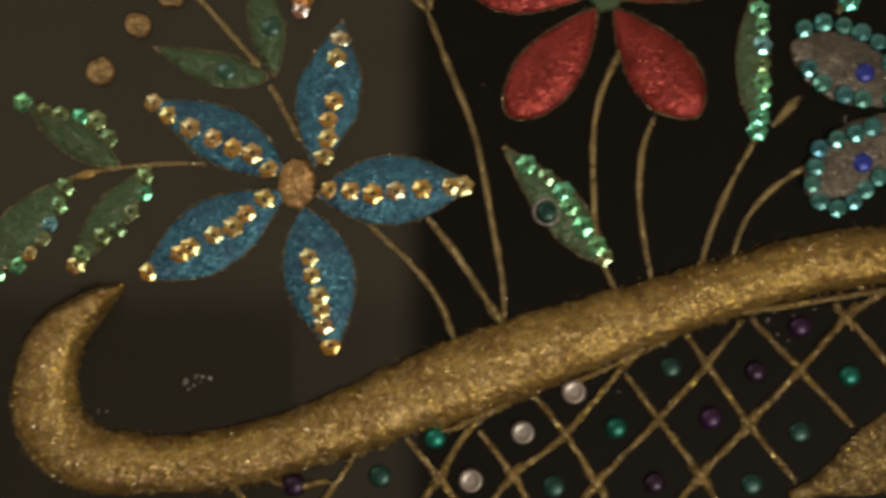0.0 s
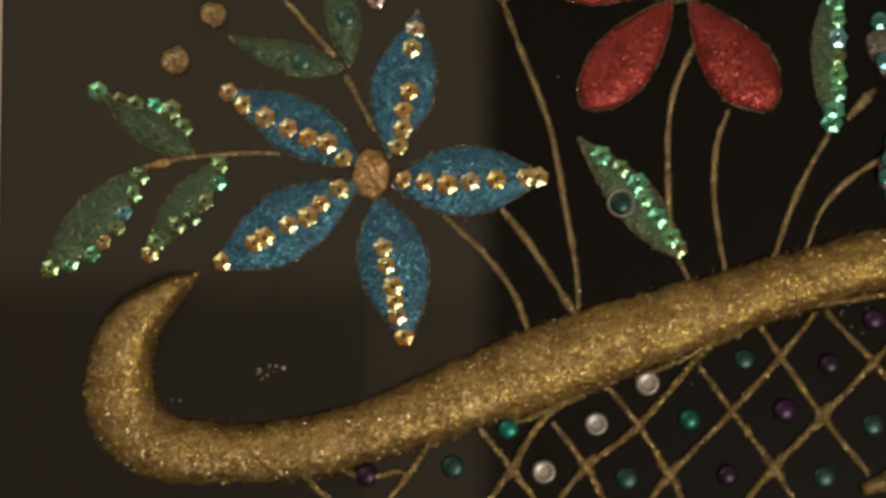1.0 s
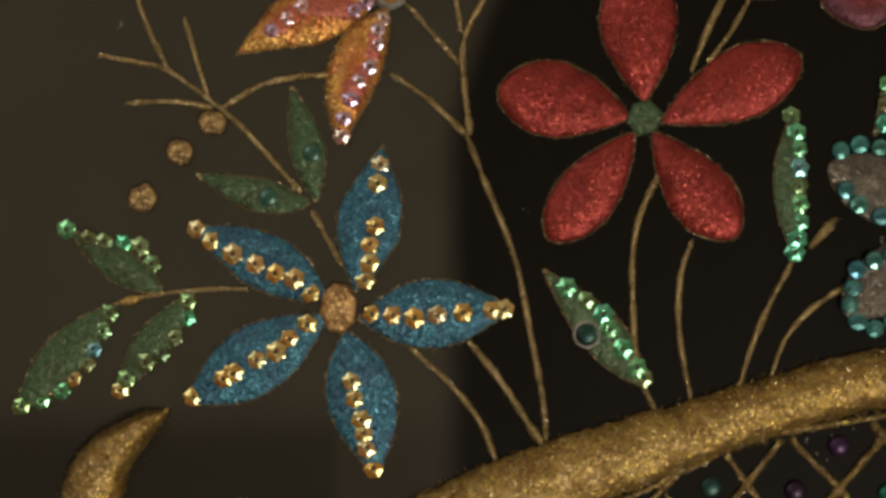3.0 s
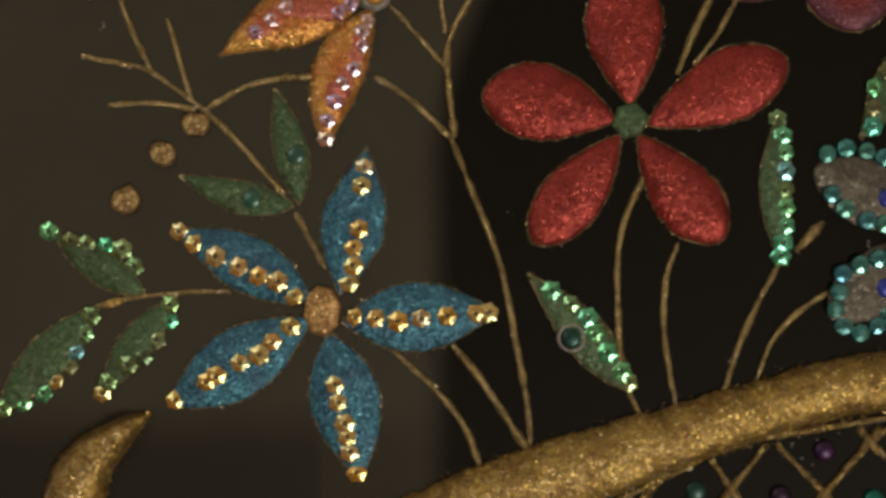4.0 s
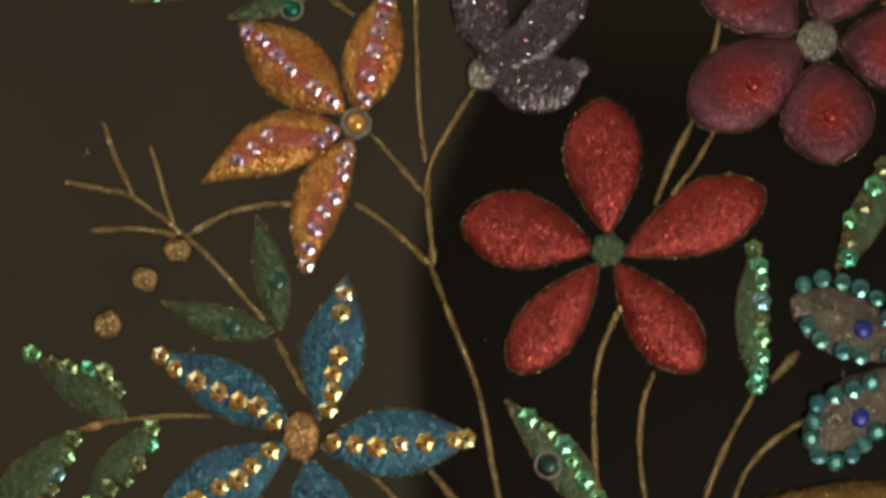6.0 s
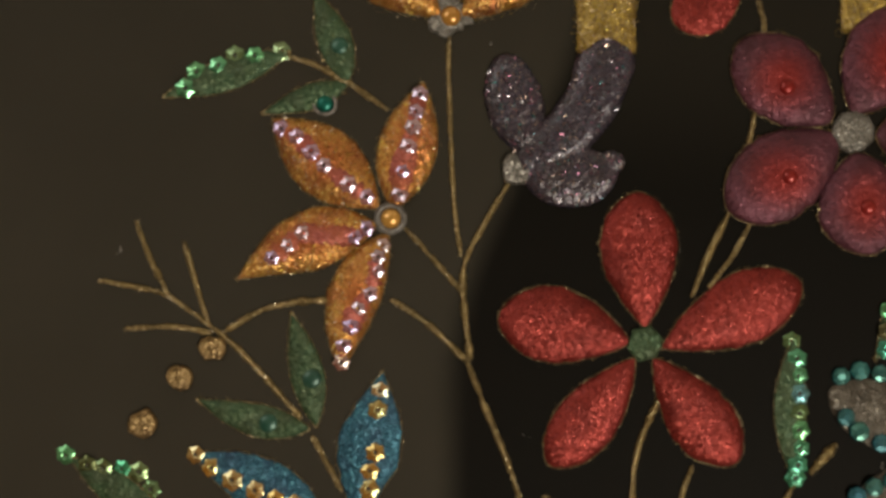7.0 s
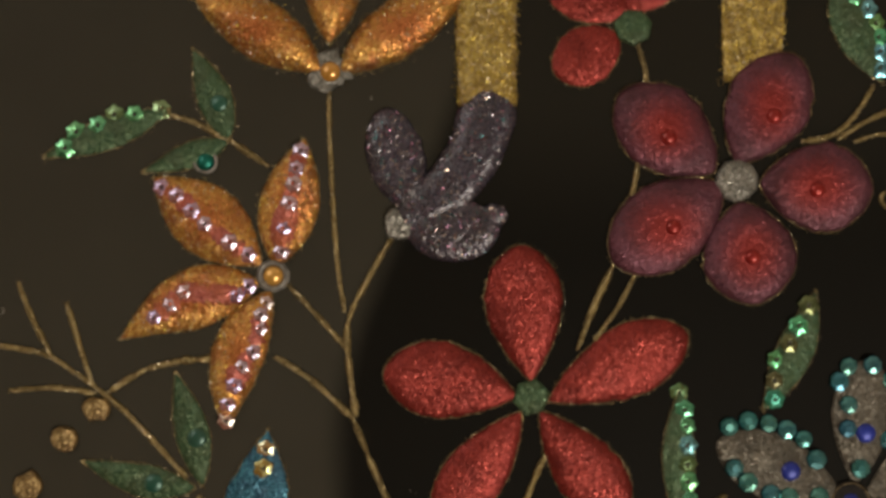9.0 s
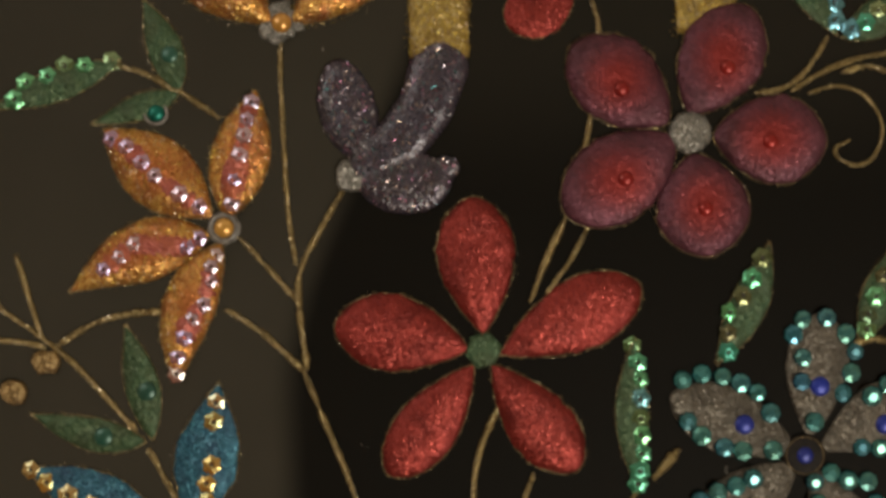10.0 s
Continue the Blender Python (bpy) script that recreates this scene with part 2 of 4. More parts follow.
BLUE = glitter("blue_glitter", [(0.006, 0.037, 0.068), (0.013, 0.074, 0.126), (0.062, 0.21, 0.28)], 0.24, 0.6, 0.40, 0.7, (0.018, 0.034, 0.074), 0.0, None, 0.6, 0.9)
RED = glitter("red_glitter", [(0.126, 0.0122, 0.0108), (0.188, 0.0205, 0.0165), (0.29, 0.042, 0.032)], 0.22, 0.72, 0.38, 0.55, None, 0.0, None, 0.5, 0.45)
GREEN = glitter("green_glitter", [(0.013, 0.040, 0.018), (0.027, 0.066, 0.029), (0.085, 0.120, 0.058)], 0.24, 0.5, 0.42, 0.75, (0.038, 0.048, 0.024), 0.0, None, 0.6, 0.8)
ORANGE = glitter("orange_glitter", [(0.28, 0.095, 0.024), (0.46, 0.215, 0.040), (0.70, 0.48, 0.16)], 0.24, 0.80, 0.35, 0.55, (0.26, 0.075, 0.04), 0.0, (0.30, 0.095, 0.028), 0.7, 0.8)
PINK = glitter("pink_glitter", [(0.22, 0.048, 0.036), (0.29, 0.070, 0.050), (0.38, 0.13, 0.12)], 0.24, 0.65, 0.38, 0.6, (0.30, 0.085, 0.030), 0.0, None, 0.75, 0.6)
PLUM = glitter("plum_glitter", [(0.062, 0.020, 0.030), (0.092, 0.030, 0.045), (0.150, 0.052, 0.074)], 0.22, 0.7, 0.46, 0.55, (0.036, 0.014, 0.017), 0.0, (0.180, 0.0180, 0.0160), 0.6, 0.5)
SILVER = glitter("silver_glitter", [(0.042, 0.036, 0.028), (0.074, 0.064, 0.051), (0.165, 0.148, 0.122)], 0.24, 0.6, 0.42, 0.8)
BRIGHT_SILVER = glitter("bright_silver_glitter", [(0.085, 0.08, 0.07), (0.15, 0.143, 0.13), (0.30, 0.285, 0.26)], 0.34, 0.6, 0.42, 0.7)
VIOLET = glitter("violet_glitter", [(0.021, 0.016, 0.027), (0.032, 0.023, 0.041), (0.026, 0.030, 0.046), (0.042, 0.026, 0.042), (0.062, 0.052, 0.074)], 0.45, 0.4, 0.32, 0.25, (0.024, 0.017, 0.021), 0.45, None, 0.7, 0.6)
GOLD_SLIVERS = loose("gold_slivers", [(0.08, 0.04, 0.010), (0.27, 0.175, 0.025), (0.50, 0.39, 0.07), (0.15, 0.075, 0.05), (0.56, 0.50, 0.36), (0.20, 0.13, 0.12), (0.36, 0.30, 0.03)], 0.8, 0.32)
RAINBOW_SLIVERS = loose("coloured_slivers", [(0.06, 0.32, 0.34), (0.06, 0.05, 0.08), (0.55, 0.52, 0.58), (0.05, 0.045, 0.07), (0.36, 0.14, 0.22), (0.10, 0.09, 0.16), (0.46, 0.34, 0.28), (0.06, 0.055, 0.07)], 0.9, 0.25)
PALE_SLIVERS = loose("pale_slivers", [(0.07, 0.045, 0.018), (0.32, 0.23, 0.085), (0.60, 0.49, 0.27), (0.16, 0.11, 0.045), (0.66, 0.58, 0.42)], 0.8, 0.30)
LINE_GOLD = glitter("lattice_gold_glitter", [(0.052, 0.031, 0.009), (0.108, 0.068, 0.017), (0.23, 0.165, 0.060), (0.078, 0.048, 0.019)], 0.20, 0.7, 0.36, 1.0, None, 0.0, None, 0.55, 0.35)
STEM_GOLD = glitter("stem_gold_glitter", [(0.068, 0.045, 0.014), (0.15, 0.106, 0.031), (0.35, 0.27, 0.115), (0.105, 0.071, 0.031), (0.42, 0.33, 0.18)], 0.17, 0.7, 0.34, 1.0, None, 0.0, None, 0.55, 0.3)
GEL = plain("clear_gel", (0.13, 0.12, 0.11), 0.35, 900.0, 0.6)
DARK_GEL = plain("dark_glue", (0.008, 0.006, 0.005), 0.6, 900.0, 0.5, gloss=0.12)
HOLE = plain("dark_hole", (0.02, 0.014, 0.008), 0.6, 900.0, 0.3)
AMBER_SEQUIN = foil("amber_sequin", [(0.19, 0.066, 0.005), (0.22, 0.084, 0.006), (0.14, 0.048, 0.006), (0.16, 0.070, 0.008)], [(0.80, 0.80, 0.36), (0.74, 0.88, 0.50), (0.88, 0.72, 0.28), (0.78, 0.90, 0.70)])
GREEN_SEQUIN = foil("olive_sequin", [(0.030, 0.036, 0.012), (0.042, 0.034, 0.014), (0.018, 0.043, 0.018)], [(0.36, 0.74, 0.32), (0.60, 0.66, 0.40), (0.22, 0.80, 0.40), (0.30, 0.30, 0.16)])
TEAL_SEQUIN = foil("teal_sequin", [(0.004, 0.070, 0.040), (0.007, 0.050, 0.028), (0.010, 0.074, 0.040)], [(0.24, 1.0, 0.60), (0.44, 1.0, 0.50), (0.20, 0.88, 0.76)])
SKY_SEQUIN = foil("sky_sequin", [(0.012, 0.045, 0.05), (0.02, 0.055, 0.07)], [(0.30, 0.70, 1.0), (0.40, 0.9, 1.0)])
DARK_SEQUIN = foil("dark_sequin", [(0.030, 0.028, 0.013), (0.020, 0.030, 0.016), (0.036, 0.030, 0.016)], [(0.22, 0.28, 0.12), (0.30, 0.28, 0.16), (0.14, 0.26, 0.16)])
PALE_SEQUIN = foil("pearly_sequin", [(0.21, 0.052, 0.034), (0.17, 0.045, 0.055), (0.24, 0.070, 0.042)], [(0.95, 0.88, 1.0), (0.62, 0.60, 1.0), (0.95, 0.97, 0.92)])
TEAL_BEAD = foil("teal_bead", [(0.005, 0.042, 0.052), (0.008, 0.060, 0.066), (0.006, 0.036, 0.070)], [(0.34, 0.92, 0.90), (0.46, 0.98, 0.78), (0.28, 0.70, 1.0)], 1.85, 0.24)
TEAL_STONE = stone("teal_stone", [(0.004, 0.075, 0.058), (0.008, 0.14, 0.110)], 0.8, 0.42, 0.15, 1.45, 0.16)
DARK_STONE = stone("dark_green_stone", [(0.005, 0.025, 0.021), (0.007, 0.040, 0.034)], 0.7, 0.44, 0.15, 1.45, 0.18)
JADE_STONE = stone("jade_stone", [(0.008, 0.052, 0.036), (0.010, 0.070, 0.048)], 0.4, 0.35, 0.5, 1.5, 0.3)
PURPLE_STONE = stone("purple_stone", [(0.014, 0.005, 0.019), (0.028, 0.008, 0.042)], 0.7, 0.44, 0.15, 1.45, 0.18)
BLUE_STONE = stone("blue_stone", [(0.003, 0.012, 0.16), (0.004, 0.018, 0.24)], 0.35, 0.42, 0.2, 1.5, 0.34)
RUBY_STONE = stone("ruby_stone", [(0.17, 0.007, 0.006), (0.22, 0.010, 0.008)], 0.6, 0.40, 0.3, 1.5, 0.2)
AMBER_STONE = stone("amber_stone", [(0.42, 0.20, 0.035), (0.52, 0.28, 0.06)], 0.5, 0.25, 0.8, 1.5, 0.2)
PEARL = stone("pearl_white", [(0.16, 0.145, 0.132), (0.20, 0.168, 0.145)], 0.5, 0.38, 0.4, 1.5, 0.3)
MOULDING = plain("cream_painted_wood", (0.62, 0.53, 0.45), 0.5, 40.0, 0.10, (1, 1, 9))
PLASTER = plain("cream_plaster", (0.55, 0.47, 0.37), 0.85, 25.0, 0.08)
FLOORING = plain("brown_floorboards", (0.22, 0.13, 0.07), 0.45, 14.0, 0.35, (1, 12, 1))
CEILING = plain("white_ceiling_paint", (0.75, 0.71, 0.65), 0.9, 20.0, 0.05)


# ---------------------------------------------------------------- shaping helpers
def mesh_of(name, bm, mat, smooth=True):
    me = bpy.data.meshes.new(name)
    bm.to_mesh(me)
    bm.free()
    for f in me.polygons:
        f.use_smooth = smooth
    me.materials.append(mat)
    return me


def stand(x, y, z=0.0):
    """The pose of a thing at (x, y) of the drawing, z units off the board: its own z looks out of the wall."""
    return pose(x * U, -z * U, HEIGHT + y * U, 90)


def thing(name, label, category, at, group=""):
    ob = new(name)
    ob.empty_display_size = 0.005
    ob.matrix_world = stand(*at)
    return tagged(ob, label, category, group)


def solid(name, bm, mat, label, category, at, group="", kind="", smooth=True):
    ob = new(name, mesh_of(name, bm, mat, smooth))
    ob.matrix_world = stand(*at)
    return tagged(ob, label, category, group, kind)


def part(name, bm, mat, parent, label="", smooth=True):
    ob = new(name, mesh_of(name, bm, mat, smooth))
    ob.parent = parent
    return tagged(ob, label)


def shared(name, me, parent, x, y, z, turn=0.0, size=1.0, label="", lean=(0.0, 0.0)):
    ob = new(name, me)
    ob.parent = parent
    ob.matrix_basis = pose(x * U, y * U, z * U, lean[0], lean[1], turn) @ Matrix.Diagonal((size, size, size, 1))
    return tagged(ob, label)


def vert(bm, x, y, z):
    return bm.verts.new((x * U, y * U, z * U))


def wobble(x, y, seed, scale=0.05):
    return noise.noise(Vector((x * scale, y * scale, seed)))


class Blade:
    """A padded petal or leaf from a to b: width w, widest at share m of its length, ends rounder for a small k,
    bent sideways by bend, h high along its middle."""

    def __init__(self, a, b, w, m=0.5, k=0.9, bend=0.0, h=10.0, rim=2.5, rough=0.05, flat=2.4):
        self.a, self.b, self.w, self.k, self.bend, self.h, self.rim, self.rough, self.flat = Vector(a), Vector(b), w, k, bend, h, rim, rough, flat
        self.power = math.log(0.5) / math.log(m)
        self.along = self.b - self.a
        self.side = Vector((-self.along.y, self.along.x)).normalized()
        self.seed = (self.a.x * 0.37 + self.a.y * 0.71) % 50

    def middle(self, s):
        return self.a + self.along * s + self.side * (self.bend * math.sin(math.pi * s))

    def half(self, s):
        s = min(max(s, 0.0), 1.0)
        return max(0.4, 0.5 * self.w * math.sin(math.pi * s ** self.power) ** self.k) if 0 < s < 1 else 0.4

    def point(self, s, t):
        c = self.middle(s)
        n = (self.middle(min(1, s + 0.01)) - self.middle(max(0, s - 0.01)))
        n = Vector((-n.y, n.x)).normalized()
        r = self.half(s) * (1 + self.rough * (wobble(s * 160, t * 9, self.seed, 0.12) + 1.3 * wobble(s * self.along.length * 3.0, t * 9, self.seed + 9, 0.12)))
        return c + n * (r * t)

    def height(self, s, t):
        end = min(1.0, self.half(s) / (0.32 * self.w))
        dome = max(0.0, 1 - abs(t) ** self.flat)
        return self.rim + (self.h - self.rim) * dome * end + 0.5 * wobble(s * 400, t * 30, self.seed, 0.1) * dome

    def top(self, x, y):
        p, best = Vector((x, y)), None
        for i in range(1, 40):
            s = i / 40
            d = (p - self.middle(s)).length
            if best is None or d < best[0]:
                best = (d, s)
        t = best[0] / self.half(best[1])
        return self.height(best[1], t) if t < 1 else 0.3

    def mesh(self, o, rows=26, cols=9):
        bm = bmesh.new()
        ts = [-1.0] + [math.sin(math.pi * (j / (cols - 1) - 0.5)) for j in range(cols)] + [1.0]
        grid = []
        for i in range(rows + 1):
            s = 0.5 - 0.5 * math.cos(math.pi * i / rows)
            line = []
            for j, t in enumerate(ts):
                p = self.point(s, t)
                z = 0.0 if j in (0, len(ts) - 1) else self.height(s, t)
                line.append(vert(bm, p.x - o[0], p.y - o[1], z))
            grid.append(line)
        for i in range(rows):
            for j in range(len(ts) - 1):
                bm.faces.new((grid[i][j], grid[i + 1][j], grid[i + 1][j + 1], grid[i][j + 1]))
        return bm

    def outline(self, count=30):
        ss = [0.5 - 0.5 * math.cos(math.pi * i / count) for i in range(count + 1)]
        ring = [self.point(s, 1.0) for s in ss] + [self.point(s, -1.0) for s in reversed(ss)][1:]
        return ring


def smooth_line(points, step=9.0):
    """Points along a smooth curve through the given ones; further values (widths) are carried along."""
    pts = [Vector(p) for p in points]
    if len(pts) < 3:
        pts = [pts[0], (pts[0] + pts[1]) / 2, pts[1]]
    ext = [2 * pts[0] - pts[1]] + pts + [2 * pts[-1] - pts[-2]]
    out = []
    for i in range(1, len(ext) - 2):
        p0, p1, p2, p3 = ext[i - 1:i + 3]
        n = max(2, int((p2 - p1).length / step))
        for j in range(n):
            t = j / n
            out.append(0.5 * (2 * p1 + (p2 - p0) * t + (2 * p0 - 5 * p1 + 4 * p2 - p3) * t * t + (3 * p1 - p0 - 3 * p2 + p3) * t ** 3))
    out.append(pts[-1])
    return out


def cord(bm, points, radius, o, lift=1.0, sides=7, uneven=0.28, closed=False, zs=None, flat=0.8, step=9.0, taper=True):
    """A laid line of glue and glitter, rounded and a little uneven."""
    line = points if closed else smooth_line(points, step)
    rings = []
    count = len(line)
    seed = (line[0][0] * 0.13 + line[0][1] * 0.29) % 40
    for i, p in enumerate(line):
        q, r = line[(i + 1) % count] if closed else line[min(i + 1, count - 1)], line[i - 1] if closed or i else line[0]
        d = Vector((q[0] - r[0], q[1] - r[1]))
        d = d.normalized() if d.length else Vector((1, 0))
        n = Vector((-d.y, d.x))
        k = 1 + uneven * (wobble(p[0], p[1], seed, 0.035) + 0.9 * wobble(p[0], p[1], seed + 7, 0.14))
        if taper and not closed:
            k *= 0.55 + 0.45 * min(1.0, min(i, count - 1 - i) / 3)
        rad = radius * k
        side = 0.9 * wobble(p[0], p[1], seed + 3, 0.09)
        ring = []
        for a in range(sides):
            ang = 2 * math.pi * a / sides
            off = n * (math.cos(ang) * rad + side)
            ring.append(vert(bm, p[0] + off.x - o[0], p[1] + off.y - o[1], (zs[i] if zs else lift) + math.sin(ang) * rad * flat))
        rings.append(ring)
    for i in range(count if closed else count - 1):
        a, b = rings[i], rings[(i + 1) % count]
        for j in range(sides):
            bm.faces.new((a[j], b[j], b[(j + 1) % sides], a[(j + 1) % sides]))
    if not closed:
        bm.faces.new(rings[0])
        bm.faces.new(list(reversed(rings[-1])))
    return bm


def band(points, h, o, cols=15, edge=0.06, step=14.0, flat=3.2):
    """A broad raised band along (x, y, width) points."""
    line = smooth_line(points, step)
    bm = bmesh.new()
    ts = [-1.0] + [math.sin(math.pi * (j / (cols - 1) - 0.5)) for j in range(cols)] + [1.0]
    rows = []
    for i, p in enumerate(line):
        q, r = line[min(i + 1, len(line) - 1)], line[max(i - 1, 0)]
        d = Vector((q[0] - r[0], q[1] - r[1])).normalized()
        n = Vector((-d.y, d.x))
        w = 0.5 * max(1.0, p[2])
        row = []
        for j, t in enumerate(ts):
            ww = w * (1 + edge * (wobble(p[0] + 300 * (t > 0), p[1], 3.3, 0.02) + 0.8 * wobble(p[0] + 300 * (t > 0), p[1], 8.1, 0.09)))
            z = 0.0 if j in (0, len(ts) - 1) else 3 + (h - 3) * max(0, 1 - abs(t) ** flat) * min(1, w / 20) + 2.2 * wobble(p[0] + t * w * n.x, p[1] + t * w * n.y, 5.0, 0.05)
            row.append(vert(bm, p[0] + n.x * t * ww - o[0], p[1] + n.y * t * ww - o[1], z))
        rows.append(row)
    for a, b in zip(rows, rows[1:]):
        for j in range(len(ts) - 1):
            bm.faces.new((a[j], b[j], b[j + 1], a[j + 1]))
    bm.faces.new(list(reversed(rows[0])))
    bm.faces.new(rows[-1])
    return bm


def rings_mesh(profile, sides, lobes=0, depth=0.0, lift=0.0, shift=0.0):
    """A round form from (radius, height) rings, with lobes round its edge, closed in the middle."""
    bm = bmesh.new()
    rings = []
    for r, z in profile:
        ring = []
        for a in range(sides):
            ang = 2 * math.pi * a / sides + shift
            k = 1 + depth * math.cos(lobes * ang) if lobes else 1
            ring.append(vert(bm, r * k * math.cos(ang), r * k * math.sin(ang), z + lift))
        rings.append(ring)
    for a, b in zip(rings, rings[1:]):
        for j in range(sides):
            bm.faces.new((a[j], a[(j + 1) % sides], b[(j + 1) % sides], b[j]))
    bm.faces.new(rings[-1])
    return bm


def sequin_mesh(name, mat, r=17.0):
    """A six-lobed sequin, a shallow cone with a dark hole in its middle."""
    bm = rings_mesh([(r, 0.0), (r, 0.7), (r * 0.985, 1.1), (r * 0.94, 1.5), (r * 0.68, 2.9), (r * 0.42, 4.3), (r * 0.36, 4.4), (r * 0.29, 3.4), (r * 0.21, 1.6)], 24, 6, 0.105)
    me = mesh_of(name, bm, mat, True)
    me.materials.append(HOLE)
    for f in me.polygons:
        c = f.center
        if math.hypot(c.x, c.y) < r * 0.20 * U:
            f.material_index = 1
    return me


def dome_mesh(name, mat, r, h, sides=20):
    prof = [(r * math.cos(a), h * math.sin(a)) for a in [math.pi / 2 * i / 6 for i in range(6)]]
    return mesh_of(name, rings_mesh([(r, -1.0)] + prof, sides), mat, True)


def cut_mesh(name, mat, r, h):
    """A small cut stone: eight sloping facets and a flat table."""
    return mesh_of(name, rings_mesh([(r, 0.0), (r, h * 0.4), (r * 0.90, h * 0.62), (r * 0.42, h * 0.86)], 8, shift=0.39), mat, False)


def lump(r, h, sides, o=(0, 0), squash=(1.0, 1.0), seed=0.0, rough=0.06):
    """A flat-topped round pad with an uneven edge."""
    bm = bmesh.new()
    rings = []
    for k, z in ((1.0, 0.0), (1.0, h * 0.55), (0.93, h * 0.85), (0.78, h), (0.4, h * 1.04)):
        ring = []
        for a in range(sides):
            ang = 2 * math.pi * a / sides + 0.2
            rr = r * k * (1 + rough * noise.noise(Vector((math.cos(ang) * 2.5, math.sin(ang) * 2.5, seed))))
            ring.append(vert(bm, o[0] + rr * squash[0] * math.cos(ang), o[1] + rr * squash[1] * math.sin(ang), z))
        rings.append(ring)
    for a, b in zip(rings, rings[1:]):
        for j in range(sides):
            bm.faces.new((a[j], a[(j + 1) % sides], b[(j + 1) % sides], b[j]))
    bm.faces.new(rings[-1])
    return bm


def knot(r, h, o, seed):
    """Glue run together where two strips cross: a lump with four arms drawn out along them."""
    arms = [radians(a) for a in (52, 128, 232, 308)]
    bm = bmesh.new()
    rings = []
    for k, z in ((1.0, 0.0), (0.92, h * 0.6), (0.7, h * 0.95), (0.35, h * 1.05)):
        ring = []
        for a in range(32):
            ang = 2 * math.pi * a / 32
            reach = max(0.0, max(math.cos(ang - b) for b in arms)) ** 9
            rr = r * k * (0.72 + 1.25 * reach * k) * (1 + 0.3 * noise.noise(Vector((math.cos(ang) * 2.2, math.sin(ang) * 2.2, seed))))
            ring.append(vert(bm, o[0] + rr * math.cos(ang), o[1] + rr * math.sin(ang), z))
        rings.append(ring)
    for a, b in zip(rings, rings[1:]):
        for j in range(32):
            bm.faces.new((a[j], a[(j + 1) % 32], b[(j + 1) % 32], b[j]))
    bm.faces.new(rings[-1])
    return bm


def collar(r, thick, sides=20, lift=1.0):
    """A small ring of wire or gel."""
    bm = bmesh.new()
    cord(bm, [Vector((r * math.cos(2 * math.pi * i / sides), r * math.sin(2 * math.pi * i / sides))) for i in range(sides)], thick, (0, 0), lift, 6, 0.1, True)
    return bm


SEQUIN_AMBER = sequin_mesh("amber_sequin", AMBER_SEQUIN, 17.5)
SEQUIN_GREEN = {"o": sequin_mesh("olive_sequin", GREEN_SEQUIN, 17.0), "t": sequin_mesh("teal_sequin", TEAL_SEQUIN, 17.0), "b": sequin_mesh("sky_sequin", SKY_SEQUIN, 17.0), "d": sequin_mesh("dark_sequin", DARK_SEQUIN, 17.0)}
SEQUIN_PALE = sequin_mesh("pearly_sequin", PALE_SEQUIN, 14.5)
BEAD_TEAL = cut_mesh("teal_bead", TEAL_BEAD, 17.0, 11.0)
DOMES = {
    "teal": dome_mesh("teal_stone", TEAL_STONE, 20, 12), "dark": dome_mesh("dark_green_stone", DARK_STONE, 20, 7), "jade": dome_mesh("jade_stone", JADE_STONE, 20, 7),
    "purple": dome_mesh("purple_stone", PURPLE_STONE, 20, 12), "blue": dome_mesh("blue_stone", BLUE_STONE, 20, 9),
    "ruby": dome_mesh("ruby_stone", RUBY_STONE, 14, 8), "amber": dome_mesh("amber_stone", AMBER_STONE, 20, 14),
    "pearl": mesh_of("pearl_stone", rings_mesh([(21, -0.5), (21, 5.0), (19.0, 8.5), (16.0, 9.5), (12.5, 8.0), (8.0, 7.2), (4.0, 7.4)], 20), PEARL),
}
rng = random.Random(4)


def strew(bm, points, o, count, spread, seed, low=0.8, high=2.3, lift=0.0):
    """Stray flakes of glitter, small pyramids, along a line."""
    r = random.Random(seed)
    for i in range(count):
        p = r.choice(points)
        x, y, s = p[0] - o[0] + r.gauss(0, spread), p[1] - o[1] + r.gauss(0, spread), r.uniform(low, high)
        turn = r.uniform(0, 2)
        z = r.uniform(0.2, 1.0) + lift
        ring = [vert(bm, x + s * math.cos(turn + a), y + s * math.sin(turn + a), z) for a in (0.0, 2.1, 4.2)]
        tip = vert(bm, x + r.uniform(-s, s), y + r.uniform(-s, s), z + s * 0.9)
        low_tip = vert(bm, x, y, 0.0)
        for j in range(3):
            bm.faces.new((ring[j], ring[(j + 1) % 3], tip))
            bm.faces.new((ring[(j + 1) % 3], ring[j], low_tip))


def slivers(bm, spots, o, seed, low=2.5, high=7.5, wide=1.1):
    """Thin slivers of glitter lying at all angles on a surface, at (x, y, z) spots."""
    r = random.Random(seed)
    for x, y, z in spots:
        turn, size, fat = r.uniform(0, math.pi), 0.5 * r.uniform(low, high), wide * r.uniform(0.6, 1.4)
        c, d = math.cos(turn), math.sin(turn)
        x, y = x - o[0], y - o[1]
        ends = [vert(bm, x + k * size * c, y + k * size * d, max(0.0, z - 0.4) + r.uniform(0.0, 1.4)) for k in (-1, 1)]
        ridge = vert(bm, x - fat * d, y + fat * c, z + r.uniform(0.2, 1.6))
        keel = vert(bm, x + fat * d, y - fat * c, max(0.0, z - 0.5) + r.uniform(0.0, 1.2))
        for f in ((ends[0], keel, ridge), (keel, ends[1], ridge), (ends[0], ends[1], keel), (ends[1], ends[0], ridge)):
            bm.faces.new(f)


